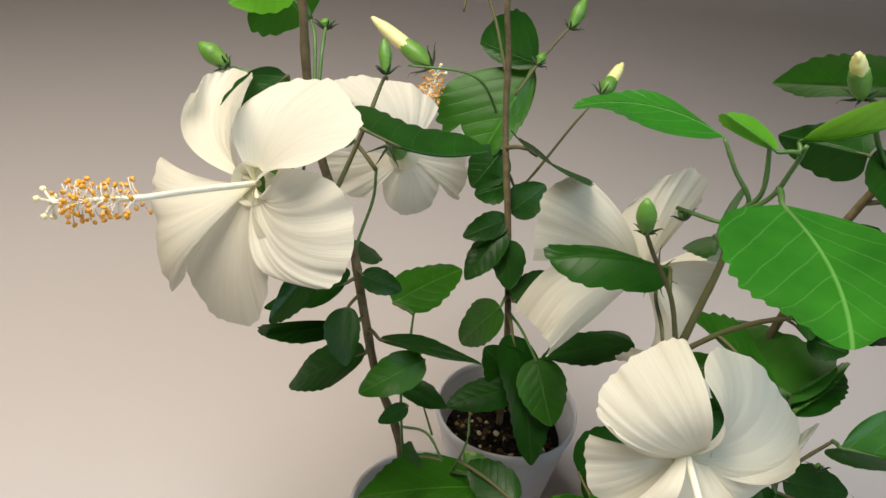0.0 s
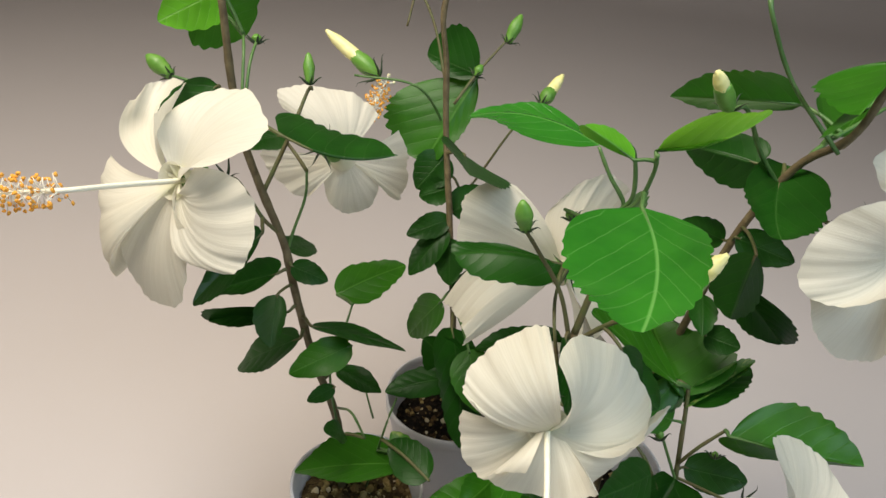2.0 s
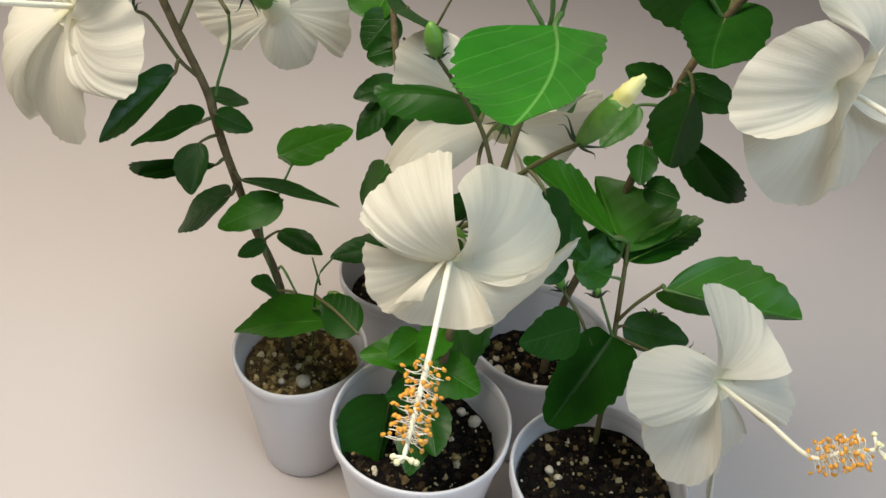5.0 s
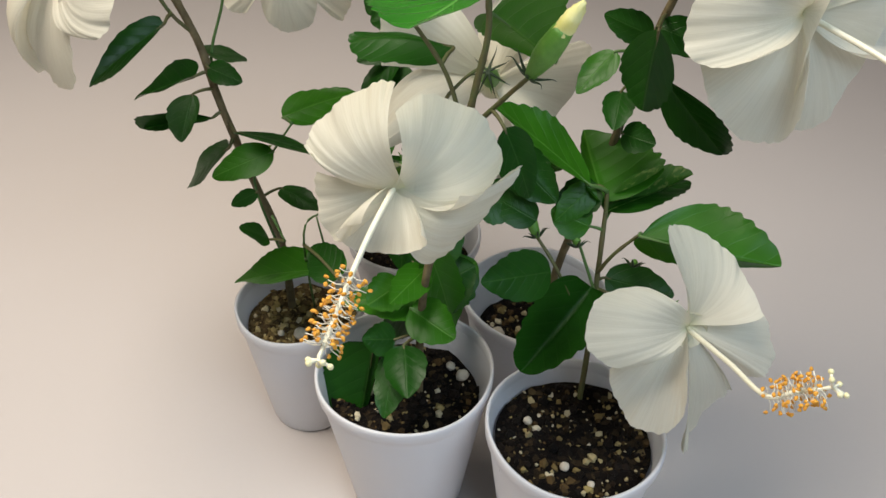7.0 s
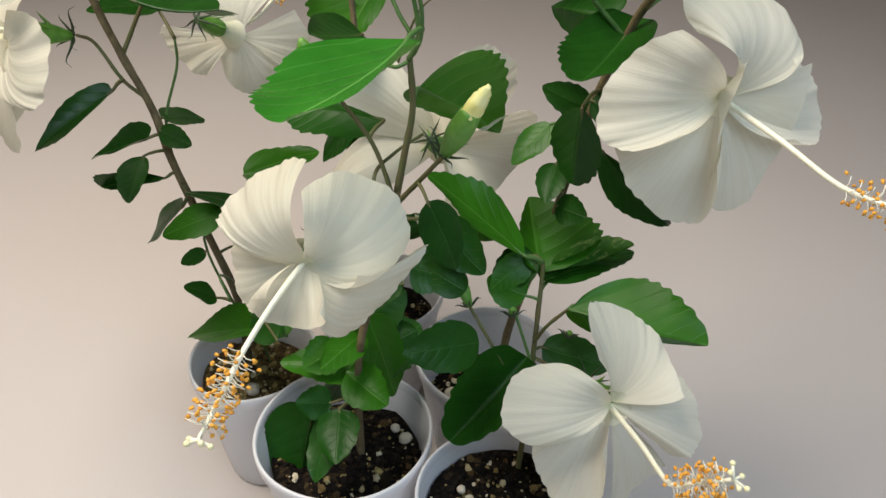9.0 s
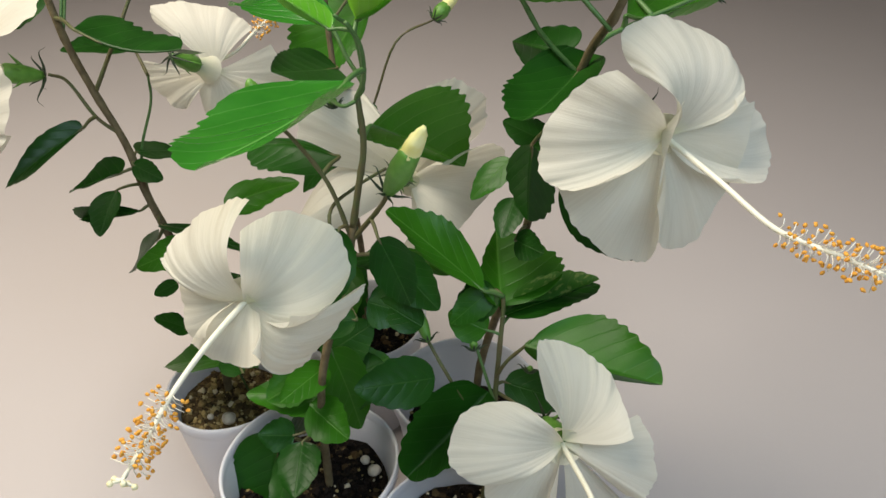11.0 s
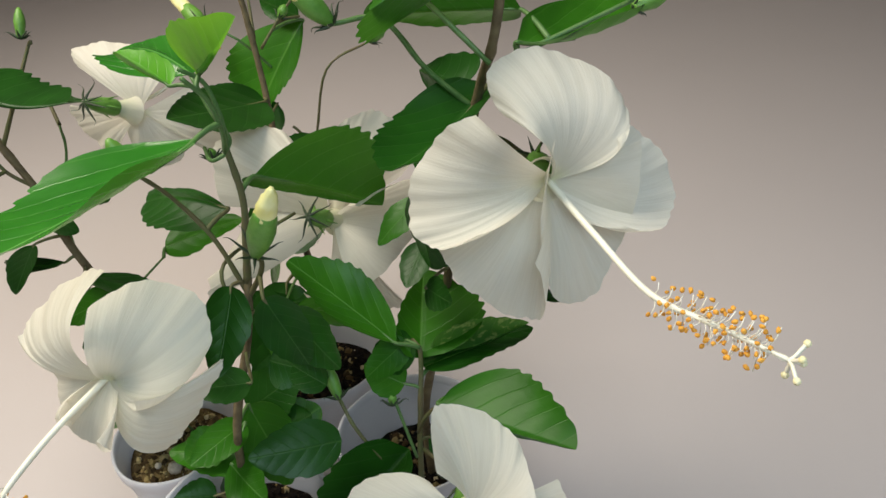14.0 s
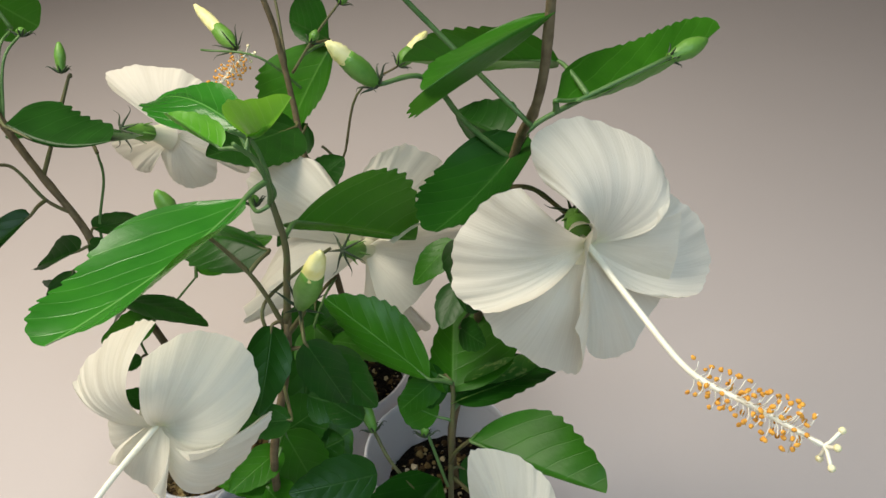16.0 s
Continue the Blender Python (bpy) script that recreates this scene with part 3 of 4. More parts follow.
stem(plant_b, [(-0.0587, 0.1718, 0.2198), (-0.0496, 0.1787, 0.2100), (-0.0255, 0.1715, 0.2584), (-0.0120, 0.1980, 0.2660)], (0.00101, 0.00075))
stem(plant_b, [(-0.0611, 0.1631, 0.2713), (-0.0500, 0.1756, 0.2890), (-0.0371, 0.1876, 0.3055)], (0.00101, 0.00075))
stem(plant_b, [(-0.0668, 0.1855, 0.2432), (-0.0834, 0.1643, 0.2777), (-0.1200, 0.1570, 0.2820)], (0.00094, 0.00075))
stem(plant_b, [(-0.0787, 0.0714, 0.1016), (-0.0861, 0.0791, 0.1153)], (0.00079, 0.0006))
stem(plant_c, [(0.0080, 0.0000, 0.0550), (0.0110, 0.0020, 0.1440), (0.0200, 0.0200, 0.2000), (0.0240, 0.0260, 0.2280)], (0.00245, 0.002))
stem(plant_c, [(0.0236, 0.0255, 0.2260), (0.0270, 0.0280, 0.2460), (0.0300, 0.0300, 0.2650), (0.0290, 0.0300, 0.2870)], (0.002, 0.0014))
stem(plant_c, [(0.0220, 0.0250, 0.2220), (0.0138, 0.0241, 0.2473), (0.0019, 0.0198, 0.2679), (-0.0050, 0.0120, 0.2820)], (0.0013, 0.0009))
stem(plant_c, [(0.0220, 0.0260, 0.2180), (0.0350, 0.0225, 0.2345), (0.0452, 0.0156, 0.2479), (0.0530, 0.0060, 0.2590)], (0.00144, 0.00105))
stem(plant_c, [(0.0290, 0.0300, 0.2850), (0.0242, 0.0257, 0.2833), (0.0093, 0.0379, 0.2806)], (0.00101, 0.0009))
stem(plant_c, [(0.0200, 0.0200, 0.2050), (0.0138, 0.0226, 0.2314), (0.0131, 0.0469, 0.2325), (0.0173, 0.0708, 0.2319)], (0.00101, 0.0009))
stem(plant_c, [(0.0210, 0.0210, 0.2120), (0.0180, 0.0040, 0.2170), (0.0130, -0.0140, 0.2240)], (0.00173, 0.00135))
stem(plant_c, [(0.0290, 0.0290, 0.2860), (0.0321, 0.0297, 0.2919), (0.0244, 0.0317, 0.3024), (0.0180, 0.0340, 0.3130)], (0.0012, 0.0009))
stem(plant_c, [(0.0290, 0.0290, 0.2860), (0.0367, 0.0230, 0.2972), (0.0391, 0.0184, 0.3119), (0.0380, 0.0110, 0.3230)], (0.0012, 0.0009))
stem(plant_c, [(0.0290, 0.0290, 0.2860), (0.0345, 0.0264, 0.2971), (0.0320, 0.0262, 0.3140), (0.0280, 0.0200, 0.3220)], (0.0012, 0.0009))
stem(plant_e, [(0.0920, -0.0040, 0.0550), (0.0911, 0.0234, 0.1091), (0.0890, 0.0360, 0.1450), (0.0870, 0.0490, 0.1770), (0.0860, 0.0520, 0.1860)], (0.0019, 0.0011))
stem(plant_e, [(0.0890, 0.0360, 0.1500), (0.0946, 0.0353, 0.1625), (0.1050, 0.0370, 0.1760)], (0.00115, 0.0009))
stem(plant_e, [(0.0900, 0.0300, 0.1400), (0.0772, 0.0384, 0.1641), (0.0753, 0.0398, 0.1662)], (0.00086, 0.0009))
stem(plant_e, [(0.0890, 0.0360, 0.1400), (0.1030, 0.0290, 0.1420), (0.1170, 0.0170, 0.1480)], (0.00101, 0.0009))
stem(plant_e, [(0.0880, 0.0250, 0.1200), (0.0716, 0.0175, 0.1603), (0.0597, 0.0229, 0.1732)], (0.00101, 0.0009))
stem(plant_r, [(0.0600, 0.0830, 0.0500), (0.0630, 0.0830, 0.1100), (0.0800, 0.0870, 0.1800), (0.0940, 0.0910, 0.2500), (0.1090, 0.0860, 0.2950), (0.1220, 0.0720, 0.3180), (0.1280, 0.0700, 0.3450), (0.1350, 0.0680, 0.4200)], (0.00274, 0.0018))
stem(plant_r, [(0.1050, 0.0880, 0.2850), (0.0906, 0.0799, 0.3030), (0.0783, 0.0736, 0.3235), (0.0680, 0.0570, 0.3270)], (0.00144, 0.00105))
stem(plant_r, [(0.1120, 0.0840, 0.3000), (0.1207, 0.0961, 0.3043), (0.1550, 0.1300, 0.3160)], (0.00144, 0.00105))
stem(plant_r, [(0.1200, 0.0730, 0.3100), (0.0922, 0.0708, 0.3379), (0.0747, 0.0615, 0.3645), (0.0717, 0.0673, 0.3743)], (0.00115, 0.00105))
stem(plant_r, [(0.1000, 0.0900, 0.2700), (0.1150, 0.0840, 0.2760), (0.1330, 0.0730, 0.2750)], (0.0013, 0.00105))
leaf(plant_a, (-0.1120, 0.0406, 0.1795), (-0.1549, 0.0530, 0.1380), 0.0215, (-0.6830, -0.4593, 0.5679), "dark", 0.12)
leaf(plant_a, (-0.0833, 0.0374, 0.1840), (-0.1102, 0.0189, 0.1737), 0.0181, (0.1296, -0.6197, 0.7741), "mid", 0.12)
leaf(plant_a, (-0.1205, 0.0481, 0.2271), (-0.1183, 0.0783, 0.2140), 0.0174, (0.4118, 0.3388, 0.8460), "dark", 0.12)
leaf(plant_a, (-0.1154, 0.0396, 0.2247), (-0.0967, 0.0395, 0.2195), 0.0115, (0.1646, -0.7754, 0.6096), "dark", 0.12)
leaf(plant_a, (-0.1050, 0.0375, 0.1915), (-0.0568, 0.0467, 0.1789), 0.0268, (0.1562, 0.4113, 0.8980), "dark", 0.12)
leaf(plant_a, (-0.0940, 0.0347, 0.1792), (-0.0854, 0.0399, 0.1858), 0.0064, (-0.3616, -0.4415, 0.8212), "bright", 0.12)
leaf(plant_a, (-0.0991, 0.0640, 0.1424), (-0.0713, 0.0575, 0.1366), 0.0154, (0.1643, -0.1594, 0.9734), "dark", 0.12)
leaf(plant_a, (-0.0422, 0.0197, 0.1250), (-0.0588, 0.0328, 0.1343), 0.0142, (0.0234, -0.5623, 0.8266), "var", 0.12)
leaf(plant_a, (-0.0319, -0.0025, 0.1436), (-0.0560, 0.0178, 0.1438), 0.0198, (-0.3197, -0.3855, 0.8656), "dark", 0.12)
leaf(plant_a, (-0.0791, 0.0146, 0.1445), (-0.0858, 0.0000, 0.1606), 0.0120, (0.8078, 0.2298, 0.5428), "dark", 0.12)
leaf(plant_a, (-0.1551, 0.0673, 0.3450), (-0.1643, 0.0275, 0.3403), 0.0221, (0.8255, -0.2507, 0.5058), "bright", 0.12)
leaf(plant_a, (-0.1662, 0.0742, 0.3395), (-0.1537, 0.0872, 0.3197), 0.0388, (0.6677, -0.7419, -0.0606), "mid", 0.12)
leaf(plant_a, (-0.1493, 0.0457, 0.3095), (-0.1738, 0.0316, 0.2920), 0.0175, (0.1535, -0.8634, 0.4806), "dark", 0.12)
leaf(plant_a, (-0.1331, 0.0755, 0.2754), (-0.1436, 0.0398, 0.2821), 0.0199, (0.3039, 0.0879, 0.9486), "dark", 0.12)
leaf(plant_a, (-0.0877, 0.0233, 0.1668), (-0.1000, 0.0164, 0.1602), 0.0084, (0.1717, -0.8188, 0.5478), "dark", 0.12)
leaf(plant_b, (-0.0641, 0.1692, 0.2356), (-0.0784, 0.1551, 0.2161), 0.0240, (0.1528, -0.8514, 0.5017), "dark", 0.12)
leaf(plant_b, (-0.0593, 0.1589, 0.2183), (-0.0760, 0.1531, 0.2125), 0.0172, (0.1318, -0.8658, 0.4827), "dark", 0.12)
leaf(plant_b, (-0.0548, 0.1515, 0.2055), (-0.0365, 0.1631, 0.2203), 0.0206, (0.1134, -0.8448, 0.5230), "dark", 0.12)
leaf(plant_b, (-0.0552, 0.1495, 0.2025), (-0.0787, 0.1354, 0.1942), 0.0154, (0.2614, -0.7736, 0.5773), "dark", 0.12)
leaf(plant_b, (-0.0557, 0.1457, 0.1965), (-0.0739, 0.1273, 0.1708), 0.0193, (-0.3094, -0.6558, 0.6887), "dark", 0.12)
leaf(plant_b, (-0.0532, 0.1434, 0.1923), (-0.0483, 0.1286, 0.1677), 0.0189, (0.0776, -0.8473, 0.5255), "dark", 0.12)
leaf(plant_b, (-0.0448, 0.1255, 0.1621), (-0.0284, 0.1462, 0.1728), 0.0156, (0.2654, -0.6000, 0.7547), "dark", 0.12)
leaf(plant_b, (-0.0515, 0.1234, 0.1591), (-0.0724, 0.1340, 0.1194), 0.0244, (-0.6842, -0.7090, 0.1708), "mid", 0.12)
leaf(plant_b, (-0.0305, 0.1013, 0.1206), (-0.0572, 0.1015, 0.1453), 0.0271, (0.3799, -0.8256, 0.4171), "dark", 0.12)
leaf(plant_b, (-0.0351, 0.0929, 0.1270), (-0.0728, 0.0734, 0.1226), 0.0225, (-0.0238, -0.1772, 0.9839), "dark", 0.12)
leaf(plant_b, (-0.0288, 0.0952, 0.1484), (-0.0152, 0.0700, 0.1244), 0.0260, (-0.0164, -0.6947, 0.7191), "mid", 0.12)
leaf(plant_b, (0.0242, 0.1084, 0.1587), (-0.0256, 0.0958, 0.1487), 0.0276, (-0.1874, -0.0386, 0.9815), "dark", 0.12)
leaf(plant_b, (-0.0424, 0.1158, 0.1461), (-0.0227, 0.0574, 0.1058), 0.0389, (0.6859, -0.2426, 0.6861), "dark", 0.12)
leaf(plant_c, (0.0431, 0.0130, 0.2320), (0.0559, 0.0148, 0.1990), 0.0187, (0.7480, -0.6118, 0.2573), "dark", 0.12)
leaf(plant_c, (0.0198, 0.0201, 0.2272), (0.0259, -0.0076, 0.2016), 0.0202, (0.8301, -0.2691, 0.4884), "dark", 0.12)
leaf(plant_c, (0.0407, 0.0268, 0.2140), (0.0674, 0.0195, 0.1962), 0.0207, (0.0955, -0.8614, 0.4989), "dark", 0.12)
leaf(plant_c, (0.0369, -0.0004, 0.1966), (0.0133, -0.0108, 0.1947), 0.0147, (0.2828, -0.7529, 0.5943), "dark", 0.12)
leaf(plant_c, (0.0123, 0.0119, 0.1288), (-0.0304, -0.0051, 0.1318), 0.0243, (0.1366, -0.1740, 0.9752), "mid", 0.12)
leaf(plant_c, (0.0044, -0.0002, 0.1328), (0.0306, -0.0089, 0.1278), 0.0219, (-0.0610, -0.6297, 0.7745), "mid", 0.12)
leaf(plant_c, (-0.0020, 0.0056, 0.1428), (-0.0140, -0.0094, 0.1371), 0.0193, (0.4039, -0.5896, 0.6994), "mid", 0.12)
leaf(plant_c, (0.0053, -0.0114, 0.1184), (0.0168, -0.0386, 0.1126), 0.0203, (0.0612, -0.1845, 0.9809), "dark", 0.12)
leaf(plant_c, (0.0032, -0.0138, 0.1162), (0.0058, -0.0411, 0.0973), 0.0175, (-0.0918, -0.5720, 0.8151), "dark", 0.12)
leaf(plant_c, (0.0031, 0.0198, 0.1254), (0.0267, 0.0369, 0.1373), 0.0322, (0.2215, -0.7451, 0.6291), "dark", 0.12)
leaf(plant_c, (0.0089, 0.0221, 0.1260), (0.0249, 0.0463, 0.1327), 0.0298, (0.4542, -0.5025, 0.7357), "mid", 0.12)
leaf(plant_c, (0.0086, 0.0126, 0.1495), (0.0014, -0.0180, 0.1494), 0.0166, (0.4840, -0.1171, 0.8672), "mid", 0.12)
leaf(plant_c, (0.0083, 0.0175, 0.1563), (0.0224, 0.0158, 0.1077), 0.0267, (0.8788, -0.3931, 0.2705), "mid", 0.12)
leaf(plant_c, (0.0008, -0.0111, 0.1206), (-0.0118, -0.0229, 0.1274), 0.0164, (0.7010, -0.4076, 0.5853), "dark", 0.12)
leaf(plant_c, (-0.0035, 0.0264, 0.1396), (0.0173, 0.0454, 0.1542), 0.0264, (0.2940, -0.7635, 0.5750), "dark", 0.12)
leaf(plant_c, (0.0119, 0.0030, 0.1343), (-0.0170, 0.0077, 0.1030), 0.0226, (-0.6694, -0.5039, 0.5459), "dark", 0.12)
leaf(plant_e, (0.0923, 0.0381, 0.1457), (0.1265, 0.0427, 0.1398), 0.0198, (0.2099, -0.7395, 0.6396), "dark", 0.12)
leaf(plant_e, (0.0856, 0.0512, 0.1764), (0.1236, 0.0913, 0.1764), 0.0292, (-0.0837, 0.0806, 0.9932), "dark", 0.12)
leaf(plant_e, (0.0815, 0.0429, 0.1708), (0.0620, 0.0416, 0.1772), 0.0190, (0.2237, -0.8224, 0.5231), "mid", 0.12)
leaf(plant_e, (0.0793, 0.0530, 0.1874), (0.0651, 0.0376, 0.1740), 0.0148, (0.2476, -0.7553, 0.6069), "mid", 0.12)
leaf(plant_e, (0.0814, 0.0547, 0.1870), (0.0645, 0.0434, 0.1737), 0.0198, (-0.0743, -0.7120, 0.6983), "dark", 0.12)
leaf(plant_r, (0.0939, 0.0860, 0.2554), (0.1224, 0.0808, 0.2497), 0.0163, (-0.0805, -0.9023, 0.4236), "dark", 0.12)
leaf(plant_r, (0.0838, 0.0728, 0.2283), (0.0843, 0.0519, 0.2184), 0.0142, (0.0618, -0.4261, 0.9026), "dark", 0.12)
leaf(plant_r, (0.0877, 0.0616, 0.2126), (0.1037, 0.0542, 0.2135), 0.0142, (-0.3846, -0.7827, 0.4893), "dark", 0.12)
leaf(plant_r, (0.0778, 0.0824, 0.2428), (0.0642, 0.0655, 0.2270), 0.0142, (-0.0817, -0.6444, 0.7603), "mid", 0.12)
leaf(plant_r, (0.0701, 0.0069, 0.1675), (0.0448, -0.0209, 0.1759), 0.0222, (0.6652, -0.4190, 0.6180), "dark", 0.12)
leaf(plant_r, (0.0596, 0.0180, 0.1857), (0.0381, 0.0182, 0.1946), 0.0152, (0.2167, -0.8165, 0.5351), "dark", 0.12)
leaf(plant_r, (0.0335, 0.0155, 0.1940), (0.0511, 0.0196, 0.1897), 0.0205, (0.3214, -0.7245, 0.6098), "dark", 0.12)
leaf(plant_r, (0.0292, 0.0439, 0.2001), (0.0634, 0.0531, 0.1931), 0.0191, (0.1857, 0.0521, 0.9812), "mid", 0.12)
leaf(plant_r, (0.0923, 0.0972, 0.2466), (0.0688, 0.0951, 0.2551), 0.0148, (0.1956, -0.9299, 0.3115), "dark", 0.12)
blade(plant_c, (0.0369, 0.0104, 0.3014), (0.0344, -0.0732, 0.3042), (0.0552, -0.0318, 0.3131), (0.0090, -0.0331, 0.3035), "fresh", -0.01, -0.12, 0.66, 0.60)
blade(plant_c, (0.0183, 0.0346, 0.3134), (-0.0367, 0.0471, 0.3124), (-0.0149, 0.0254, 0.3180), (-0.0052, 0.0558, 0.3182), "fresh", 0.21, 0.02, 0.65, 0.67)
blade(plant_c, (0.0383, 0.0188, 0.3213), (0.0711, 0.0074, 0.3458), (0.0503, 0.0005, 0.3441), (0.0463, 0.0118, 0.3269), "young", 0.22, 0.01, 0.67, 0.67)
blade(plant_c, (0.0305, 0.0121, 0.3192), (0.0101, 0.0121, 0.3298), (0.0123, 0.0136, 0.3245), (0.0240, 0.0191, 0.3261), "young", 0.07, 0.00, 0.74, 0.66)
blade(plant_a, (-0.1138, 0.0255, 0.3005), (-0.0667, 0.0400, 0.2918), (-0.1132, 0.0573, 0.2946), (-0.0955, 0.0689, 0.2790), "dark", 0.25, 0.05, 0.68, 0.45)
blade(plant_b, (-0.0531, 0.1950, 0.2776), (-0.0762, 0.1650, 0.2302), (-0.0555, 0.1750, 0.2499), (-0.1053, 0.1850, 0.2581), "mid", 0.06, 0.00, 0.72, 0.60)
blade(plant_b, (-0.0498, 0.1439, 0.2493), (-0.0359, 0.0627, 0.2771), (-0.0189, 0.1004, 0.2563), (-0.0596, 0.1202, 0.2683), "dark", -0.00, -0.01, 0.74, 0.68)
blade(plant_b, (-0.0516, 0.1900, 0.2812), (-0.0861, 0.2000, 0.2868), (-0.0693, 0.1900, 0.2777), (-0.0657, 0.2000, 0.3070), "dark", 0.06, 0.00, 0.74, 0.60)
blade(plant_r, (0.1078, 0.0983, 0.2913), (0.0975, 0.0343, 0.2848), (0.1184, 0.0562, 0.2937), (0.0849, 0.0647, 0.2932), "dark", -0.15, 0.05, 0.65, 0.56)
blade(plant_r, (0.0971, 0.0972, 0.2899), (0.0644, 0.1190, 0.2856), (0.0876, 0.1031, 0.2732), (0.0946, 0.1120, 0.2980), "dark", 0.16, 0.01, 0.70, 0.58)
blade(plant_r, (0.1135, 0.1207, 0.3135), (0.0498, 0.1046, 0.3138), (0.0849, 0.1304, 0.3025), (0.0840, 0.1098, 0.3307), "mid", -0.01, 0.01, 0.76, 0.71)
blade(plant_r, (0.1312, 0.0693, 0.3537), (0.1053, 0.0263, 0.3434), (0.1003, 0.0389, 0.3316), (0.0986, 0.0635, 0.3420), "mid", 0.09, 0.00, 0.74, 0.68)
blade(plant_r, (0.1217, 0.0940, 0.3102), (0.1643, 0.1820, 0.3084), (0.1316, 0.1561, 0.3105), (0.1396, 0.1155, 0.3086), "mid", -0.14, 0.04, 0.80, 0.45)
blade(plant_e, (0.1051, 0.0300, 0.1793), (0.1652, 0.0266, 0.1798), (0.1365, 0.0460, 0.1927), (0.1181, 0.0366, 0.1636), "mid", 0.07, 0.02, 0.78, 0.68)
blade(plant_e, (0.0875, 0.0290, 0.1457), (0.0646, -0.0156, 0.1235), (0.0958, -0.0047, 0.1478), (0.0664, 0.0048, 0.1547), "dark", -0.10, 0.00, 0.69, 0.45)
blade(plant_e, (0.0787, 0.0453, 0.1919), (0.0308, 0.0444, 0.2259), (0.0552, 0.0339, 0.2118), (0.0578, 0.0600, 0.2141), "mid", 0.02, 0.00, 0.75, 0.65)
blade(plant_e, (0.0855, 0.0515, 0.1799), (0.0661, 0.0959, 0.1932), (0.0735, 0.0549, 0.1911), (0.1086, 0.0738, 0.1952), "mid", -0.02, -0.01, 0.72, 0.75)
blade(plant_e, (0.0894, 0.0597, 0.1726), (0.1240, 0.0862, 0.1832), (0.1010, 0.0597, 0.1970), (0.0930, 0.0494, 0.1806), "var", 0.10, 0.01, 0.73, 0.64)
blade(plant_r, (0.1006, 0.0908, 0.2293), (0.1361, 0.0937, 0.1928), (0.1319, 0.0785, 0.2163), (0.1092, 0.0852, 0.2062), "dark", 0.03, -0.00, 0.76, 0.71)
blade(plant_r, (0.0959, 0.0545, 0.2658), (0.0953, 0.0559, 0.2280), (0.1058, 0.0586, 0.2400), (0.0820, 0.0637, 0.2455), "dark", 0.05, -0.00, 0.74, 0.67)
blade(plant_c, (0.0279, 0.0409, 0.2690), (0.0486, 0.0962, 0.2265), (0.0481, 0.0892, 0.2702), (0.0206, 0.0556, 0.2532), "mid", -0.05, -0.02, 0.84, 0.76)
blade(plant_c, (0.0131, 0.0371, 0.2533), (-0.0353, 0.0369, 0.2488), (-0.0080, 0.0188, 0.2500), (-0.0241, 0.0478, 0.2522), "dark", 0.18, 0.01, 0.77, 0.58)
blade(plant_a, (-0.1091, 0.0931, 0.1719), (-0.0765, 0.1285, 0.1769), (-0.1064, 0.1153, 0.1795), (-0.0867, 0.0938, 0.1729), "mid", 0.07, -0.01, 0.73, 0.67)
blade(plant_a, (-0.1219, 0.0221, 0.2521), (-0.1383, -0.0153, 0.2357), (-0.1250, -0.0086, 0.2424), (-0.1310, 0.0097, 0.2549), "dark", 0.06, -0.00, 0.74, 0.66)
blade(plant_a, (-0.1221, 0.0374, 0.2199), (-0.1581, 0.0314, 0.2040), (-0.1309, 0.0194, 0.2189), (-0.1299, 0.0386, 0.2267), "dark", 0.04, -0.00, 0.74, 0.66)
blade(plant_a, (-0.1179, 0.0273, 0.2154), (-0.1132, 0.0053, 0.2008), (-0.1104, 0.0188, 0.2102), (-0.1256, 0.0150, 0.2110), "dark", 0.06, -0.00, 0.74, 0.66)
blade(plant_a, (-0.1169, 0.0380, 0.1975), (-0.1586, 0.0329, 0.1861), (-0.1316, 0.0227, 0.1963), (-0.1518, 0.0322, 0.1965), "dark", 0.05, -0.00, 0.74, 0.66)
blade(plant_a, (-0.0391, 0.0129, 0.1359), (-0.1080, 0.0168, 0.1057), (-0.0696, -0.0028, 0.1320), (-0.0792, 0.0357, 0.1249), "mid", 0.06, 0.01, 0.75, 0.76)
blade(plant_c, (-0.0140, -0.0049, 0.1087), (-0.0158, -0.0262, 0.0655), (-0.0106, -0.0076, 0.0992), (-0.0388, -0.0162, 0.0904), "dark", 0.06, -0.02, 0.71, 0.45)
bud(plant_a, (-0.1810, 0.0620, 0.3040), (-0.1940, 0.0650, 0.3110), 0.0086, "green")
bud(plant_a, (-0.1130, 0.0620, 0.3100), (-0.1160, 0.0690, 0.3220), 0.0054, "green")
bud(plant_a, (-0.1400, 0.0675, 0.3234), (-0.1407, 0.0697, 0.3270), 0.0050, "green")
bud(plant_b, (-0.0368, 0.1868, 0.3041), (-0.0315, 0.1965, 0.3185), 0.0079, "green")
bud(plant_b, (-0.0520, 0.1735, 0.2860), (-0.0490, 0.1776, 0.2919), 0.0058, "green")
bud(plant_b, (-0.0120, 0.1980, 0.2660), (-0.0020, 0.2170, 0.2800), 0.0093, "yellow")
bud(plant_c, (-0.0050, 0.0120, 0.2820), (-0.0080, 0.0100, 0.2960), 0.0076, "green")
bud(plant_c, (0.0530, 0.0060, 0.2590), (0.0710, 0.0040, 0.2910), 0.0098, "tip")
bud(plant_c, (0.0133, 0.0369, 0.2766), (0.0110, 0.0388, 0.2804), 0.0043, "green")
bud(plant_e, (0.0771, 0.0367, 0.1619), (0.0756, 0.0398, 0.1662), 0.0043, "green")
bud(plant_e, (0.1048, 0.0370, 0.1569), (0.1050, 0.0392, 0.1595), 0.0036, "green")
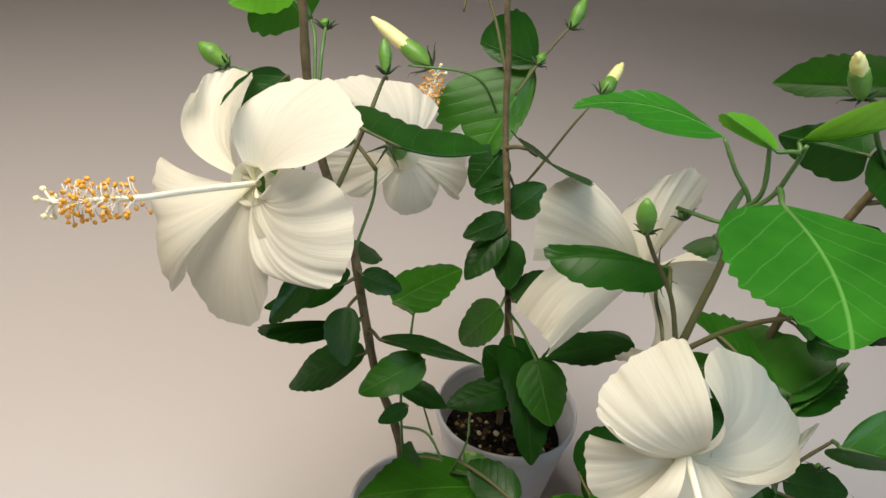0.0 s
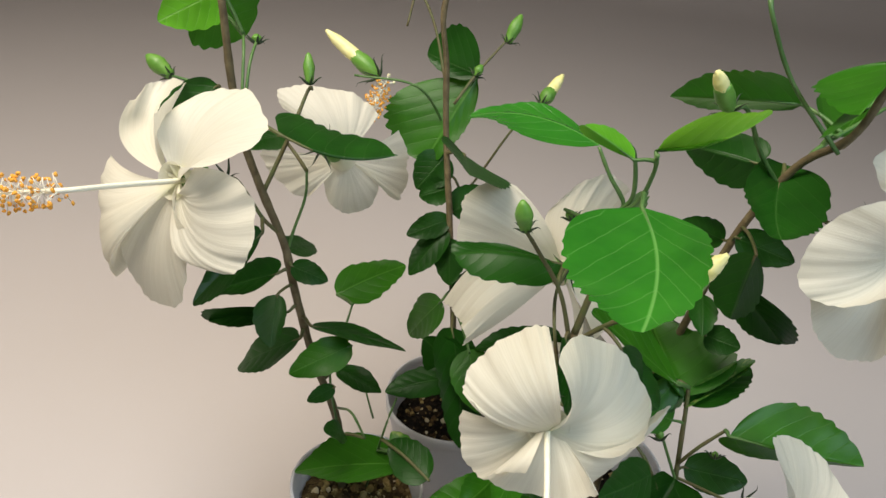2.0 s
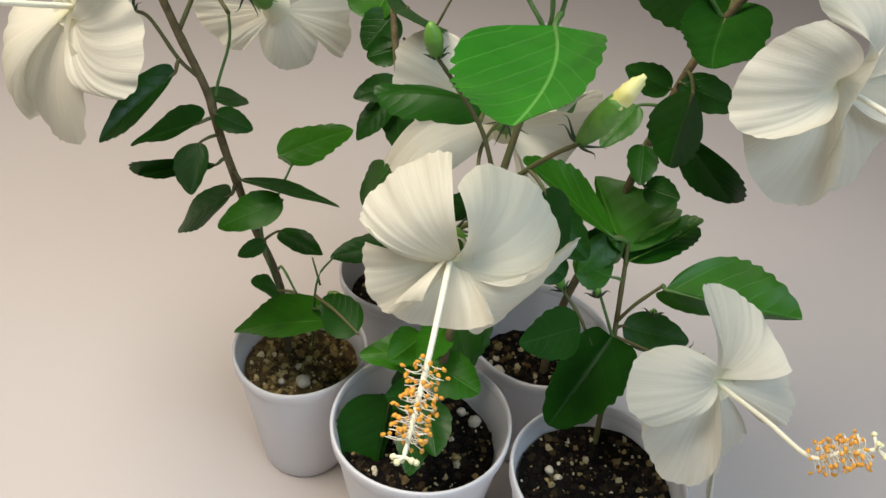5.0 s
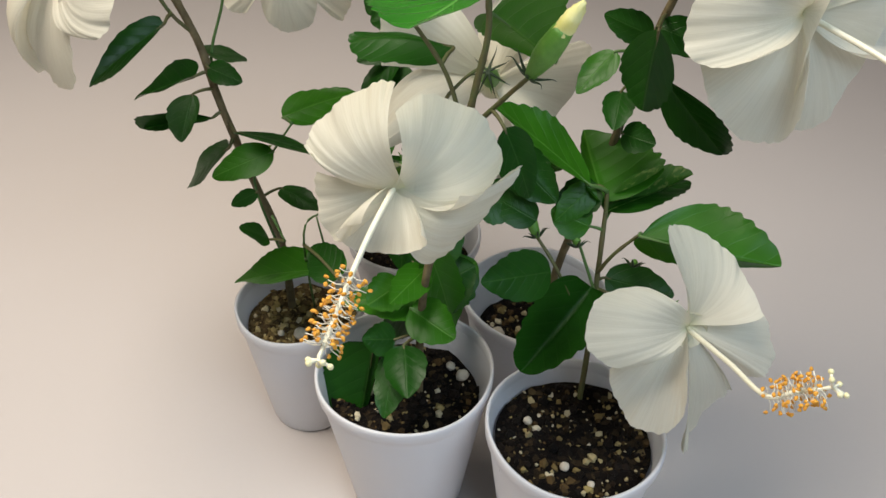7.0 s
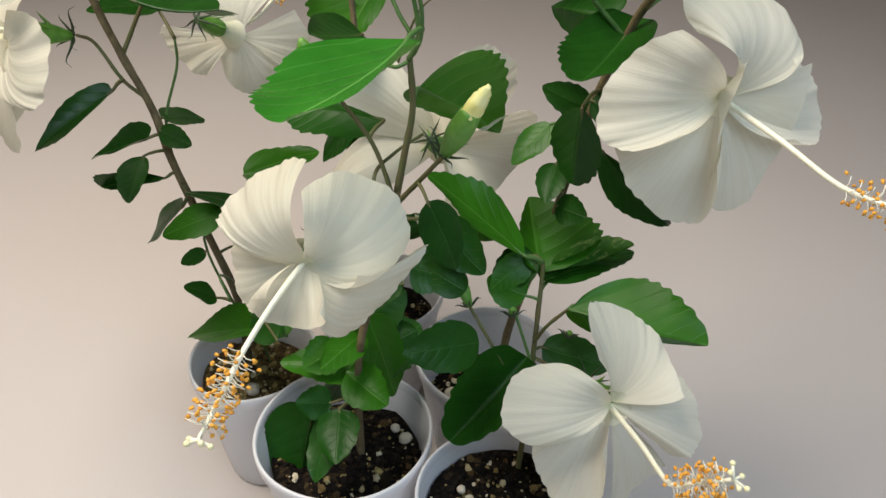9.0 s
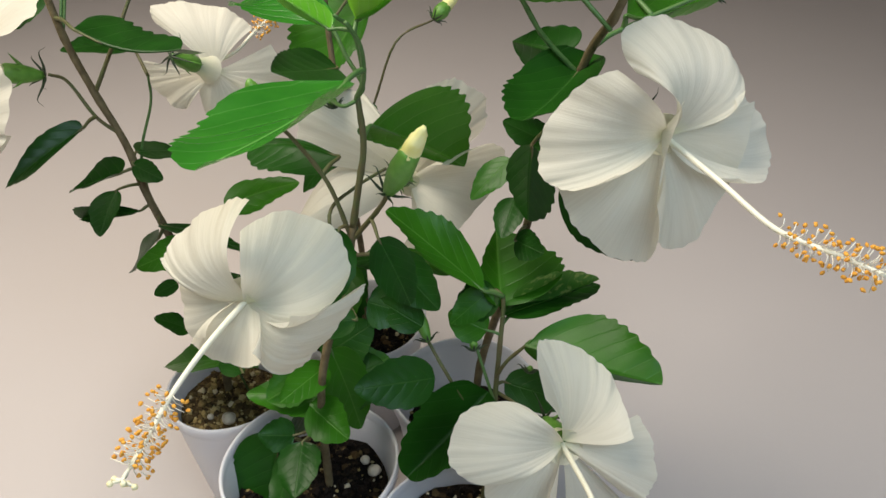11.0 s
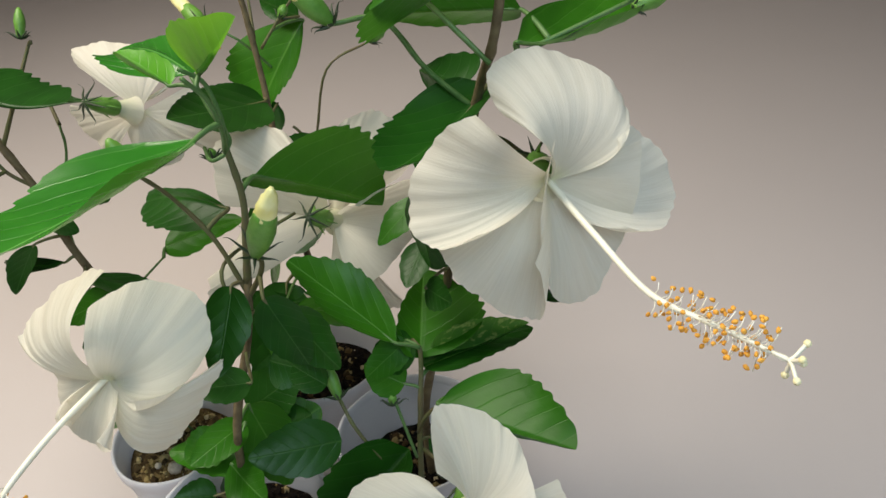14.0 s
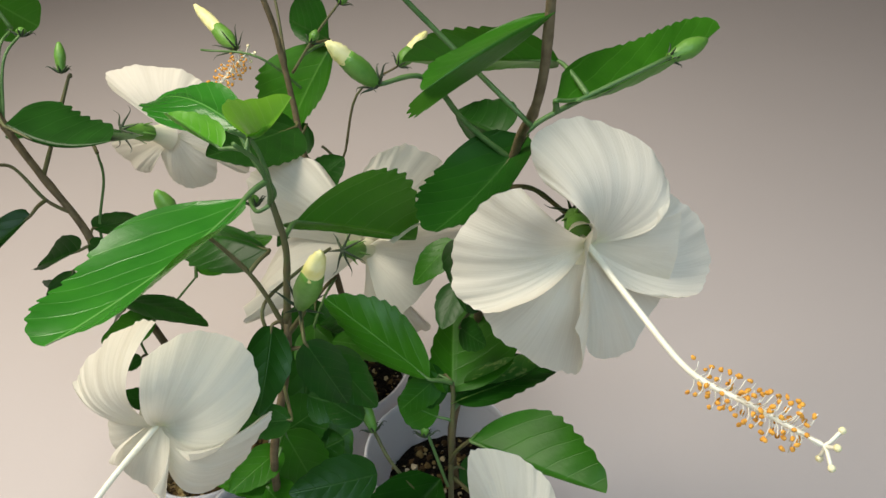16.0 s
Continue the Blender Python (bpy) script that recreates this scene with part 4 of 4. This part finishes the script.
bud(plant_e, (0.0597, 0.0229, 0.1732), (0.0511, 0.0294, 0.1861), 0.0061, "green")
bud(plant_r, (0.0680, 0.0570, 0.3270), (0.0570, 0.0470, 0.3460), 0.0081, "tip")
bud(plant_r, (0.1501, 0.1511, 0.3059), (0.1625, 0.1626, 0.3106), 0.0086, "green")
bud(plant_b, (-0.1096, 0.1741, 0.2770), (-0.1476, 0.1882, 0.2960), 0.0105, "yellow")
flower(plant_a, (-0.1494, -0.0077, 0.2879), (-0.1644, -0.0458, 0.3001), (-0.1948, -0.0480, 0.2944), (-0.3608, -0.8720, 0.3308), [
    ((-0.1465, -0.0005, 0.2854), (-0.1682, 0.0468, 0.3090), (-0.1817, 0.0368, 0.3047), (-0.1540, 0.0077, 0.3142), 0.15, -0.32, 1.89, 0.77, -0.17),
    ((-0.1467, -0.0008, 0.2851), (-0.1168, 0.0166, 0.3158), (-0.1484, 0.0238, 0.3127), (-0.1184, -0.0155, 0.3066), 0.18, -0.03, 2.25, 0.75, -0.13),
    ((-0.1465, -0.0007, 0.2850), (-0.1045, -0.0245, 0.2829), (-0.1251, -0.0118, 0.2993), (-0.1214, -0.0290, 0.2639), 0.15, 0.33, 1.93, 0.79, 0.06),
    ((-0.1466, -0.0007, 0.2852), (-0.1515, -0.0159, 0.2314), (-0.1363, -0.0205, 0.2676), (-0.1737, -0.0052, 0.2537), 0.10, -0.00, 1.88, 0.77, -0.00),
    ((-0.1466, -0.0008, 0.2852), (-0.1895, 0.0041, 0.2401), (-0.1884, 0.0212, 0.2282), (-0.2019, 0.0320, 0.2666), 0.39, -0.06, 1.92, 0.75, -0.17)])
flower(plant_a, (-0.1104, 0.1105, 0.2514), (-0.1087, 0.1453, 0.2617), (-0.1070, 0.1800, 0.2720), (0.1007, 0.8459, -0.5237), [
    ((-0.1104, 0.1105, 0.2514), (-0.1336, 0.1250, 0.2846), (-0.1459, 0.1080, 0.2780), (-0.1007, 0.1350, 0.2711), 0.25, 0.00, 1.70, 0.85, 0.00),
    ((-0.1104, 0.1105, 0.2514), (-0.0814, 0.1350, 0.2253), (-0.0854, 0.1350, 0.2589), (-0.0917, 0.1200, 0.2347), 0.12, 0.00, 1.70, 0.85, 0.00),
    ((-0.1104, 0.1105, 0.2514), (-0.1048, 0.1100, 0.2185), (-0.0940, 0.1200, 0.2361), (-0.1207, 0.1050, 0.2359), 0.12, 0.00, 1.80, 0.85, 0.00),
    ((-0.1104, 0.1105, 0.2514), (-0.1456, 0.1000, 0.2365), (-0.1266, 0.1000, 0.2313), (-0.1534, 0.1000, 0.2547), 0.12, 0.00, 1.80, 0.85, 0.00)])
flower(plant_c, (0.0166, -0.0469, 0.2340), (0.0191, -0.0884, 0.2269), (0.0194, -0.1187, 0.2137), (0.1231, -0.9435, 0.3077), [
    ((0.0204, -0.0415, 0.2303), (-0.0130, -0.0350, 0.2530), (-0.0116, -0.0500, 0.2434), (0.0110, -0.0242, 0.2644), 0.45, -0.28, 1.50, 1.00, 0.40),
    ((0.0156, -0.0393, 0.2315), (-0.0074, -0.0505, 0.2075), (0.0068, -0.0543, 0.2292), (-0.0169, -0.0411, 0.2322), 0.04, -0.17, 1.50, 1.00, 0.10),
    ((0.0158, -0.0393, 0.2317), (0.0085, -0.0558, 0.2088), (0.0343, -0.0633, 0.2222), (-0.0013, -0.0571, 0.2168), 0.13, -0.10, 2.40, 1.00, 0.35),
    ((0.0133, -0.0397, 0.2319), (0.0542, -0.0315, 0.2288), (0.0552, -0.0302, 0.2367), (0.0334, -0.0416, 0.2012), 0.45, 0.30, 1.75, 0.80, -0.00),
    ((0.0147, -0.0429, 0.2288), (0.0426, -0.0136, 0.2474), (0.0174, -0.0263, 0.2593), (0.0507, -0.0444, 0.2380), 0.19, 0.33, 2.08, 1.00, -0.28)])
flower(plant_c, (0.0147, 0.1056, 0.2059), (0.0044, 0.1353, 0.1929), (-0.0060, 0.1650, 0.1800), (-0.1007, 0.8055, -0.5840), [
    ((0.0154, 0.0991, 0.2107), (-0.0296, 0.1020, 0.2554), (-0.0381, 0.0816, 0.2112), (-0.0039, 0.1148, 0.2111), 0.12, 0.04, 1.50, 0.66, 0.03),
    ((0.0156, 0.0993, 0.2106), (0.0382, 0.1305, 0.2559), (0.0065, 0.1172, 0.2422), (0.0347, 0.1405, 0.2171), -0.13, -0.06, 1.60, 0.81, 0.19),
    ((0.0154, 0.0991, 0.2106), (-0.0342, 0.0634, 0.1942), (-0.0275, 0.0463, 0.1911), (-0.0450, 0.0854, 0.1836), 0.24, 0.09, 1.81, 0.85, 0.40),
    ((0.0155, 0.0992, 0.2106), (0.0612, 0.1200, 0.2188), (0.0504, 0.0895, 0.2363), (0.0422, 0.0830, 0.1885), 0.03, -0.10, 1.83, 1.00, 0.11),
    ((0.0156, 0.0991, 0.2105), (0.0237, 0.1057, 0.1492), (0.0459, 0.1016, 0.1666), (0.0130, 0.0694, 0.1837), 0.37, 0.04, 1.68, 0.89, 0.40)])
flower(plant_e, (0.1353, -0.0071, 0.1618), (0.1600, -0.0453, 0.1724), (0.1795, -0.0463, 0.1847), (0.4899, -0.7798, 0.3899), [
    ((0.1313, -0.0000, 0.1594), (0.1275, 0.0186, 0.1957), (0.1212, -0.0030, 0.1930), (0.1552, 0.0073, 0.1760), 0.14, 0.14, 1.79, 0.65, 0.19),
    ((0.1318, -0.0006, 0.1587), (0.0910, -0.0269, 0.1689), (0.1107, -0.0314, 0.1567), (0.1065, -0.0074, 0.1797), 0.29, -0.04, 2.24, 0.90, 0.07),
    ((0.1313, -0.0008, 0.1586), (0.1272, -0.0302, 0.1211), (0.1332, -0.0228, 0.1585), (0.1020, -0.0187, 0.1456), 0.07, -0.04, 1.50, 0.83, 0.05),
    ((0.1313, -0.0008, 0.1588), (0.1706, 0.0056, 0.1445), (0.1563, 0.0275, 0.1597), (0.1541, 0.0042, 0.1377), 0.10, 0.01, 1.50, 1.00, -0.01),
    ((0.1314, -0.0008, 0.1587), (0.1473, -0.0054, 0.1098), (0.1599, 0.0153, 0.1132), (0.1416, -0.0232, 0.1055), 0.08, 0.01, 1.99, 0.84, -0.02)])
flower(plant_r, (0.1499, 0.0453, 0.2820), (0.1918, 0.0136, 0.2699), (0.2316, 0.0035, 0.2646), (0.4581, -0.8653, 0.2036), [
    ((0.1486, 0.0513, 0.2794), (0.1450, 0.0685, 0.3181), (0.1286, 0.0508, 0.3128), (0.1715, 0.0632, 0.3013), 0.45, 0.33, 2.21, 1.00, -0.20),
    ((0.1461, 0.0521, 0.2803), (0.1869, 0.0678, 0.2704), (0.1714, 0.0703, 0.2923), (0.1781, 0.0463, 0.2689), 0.06, 0.28, 1.75, 0.97, -0.07),
    ((0.1485, 0.0536, 0.2804), (0.1060, 0.0284, 0.2749), (0.1306, 0.0170, 0.2722), (0.1247, 0.0356, 0.3059), 0.34, -0.13, 1.85, 0.94, 0.23),
    ((0.1461, 0.0522, 0.2803), (0.1412, 0.0330, 0.2325), (0.1513, 0.0256, 0.2670), (0.1120, 0.0255, 0.2710), 0.05, -0.09, 1.50, 0.86, 0.08),
    ((0.1462, 0.0522, 0.2804), (0.1586, 0.0414, 0.2362), (0.1771, 0.0558, 0.2786), (0.1519, 0.0377, 0.2851), 0.10, 0.00, 1.95, 1.00, 0.00)])
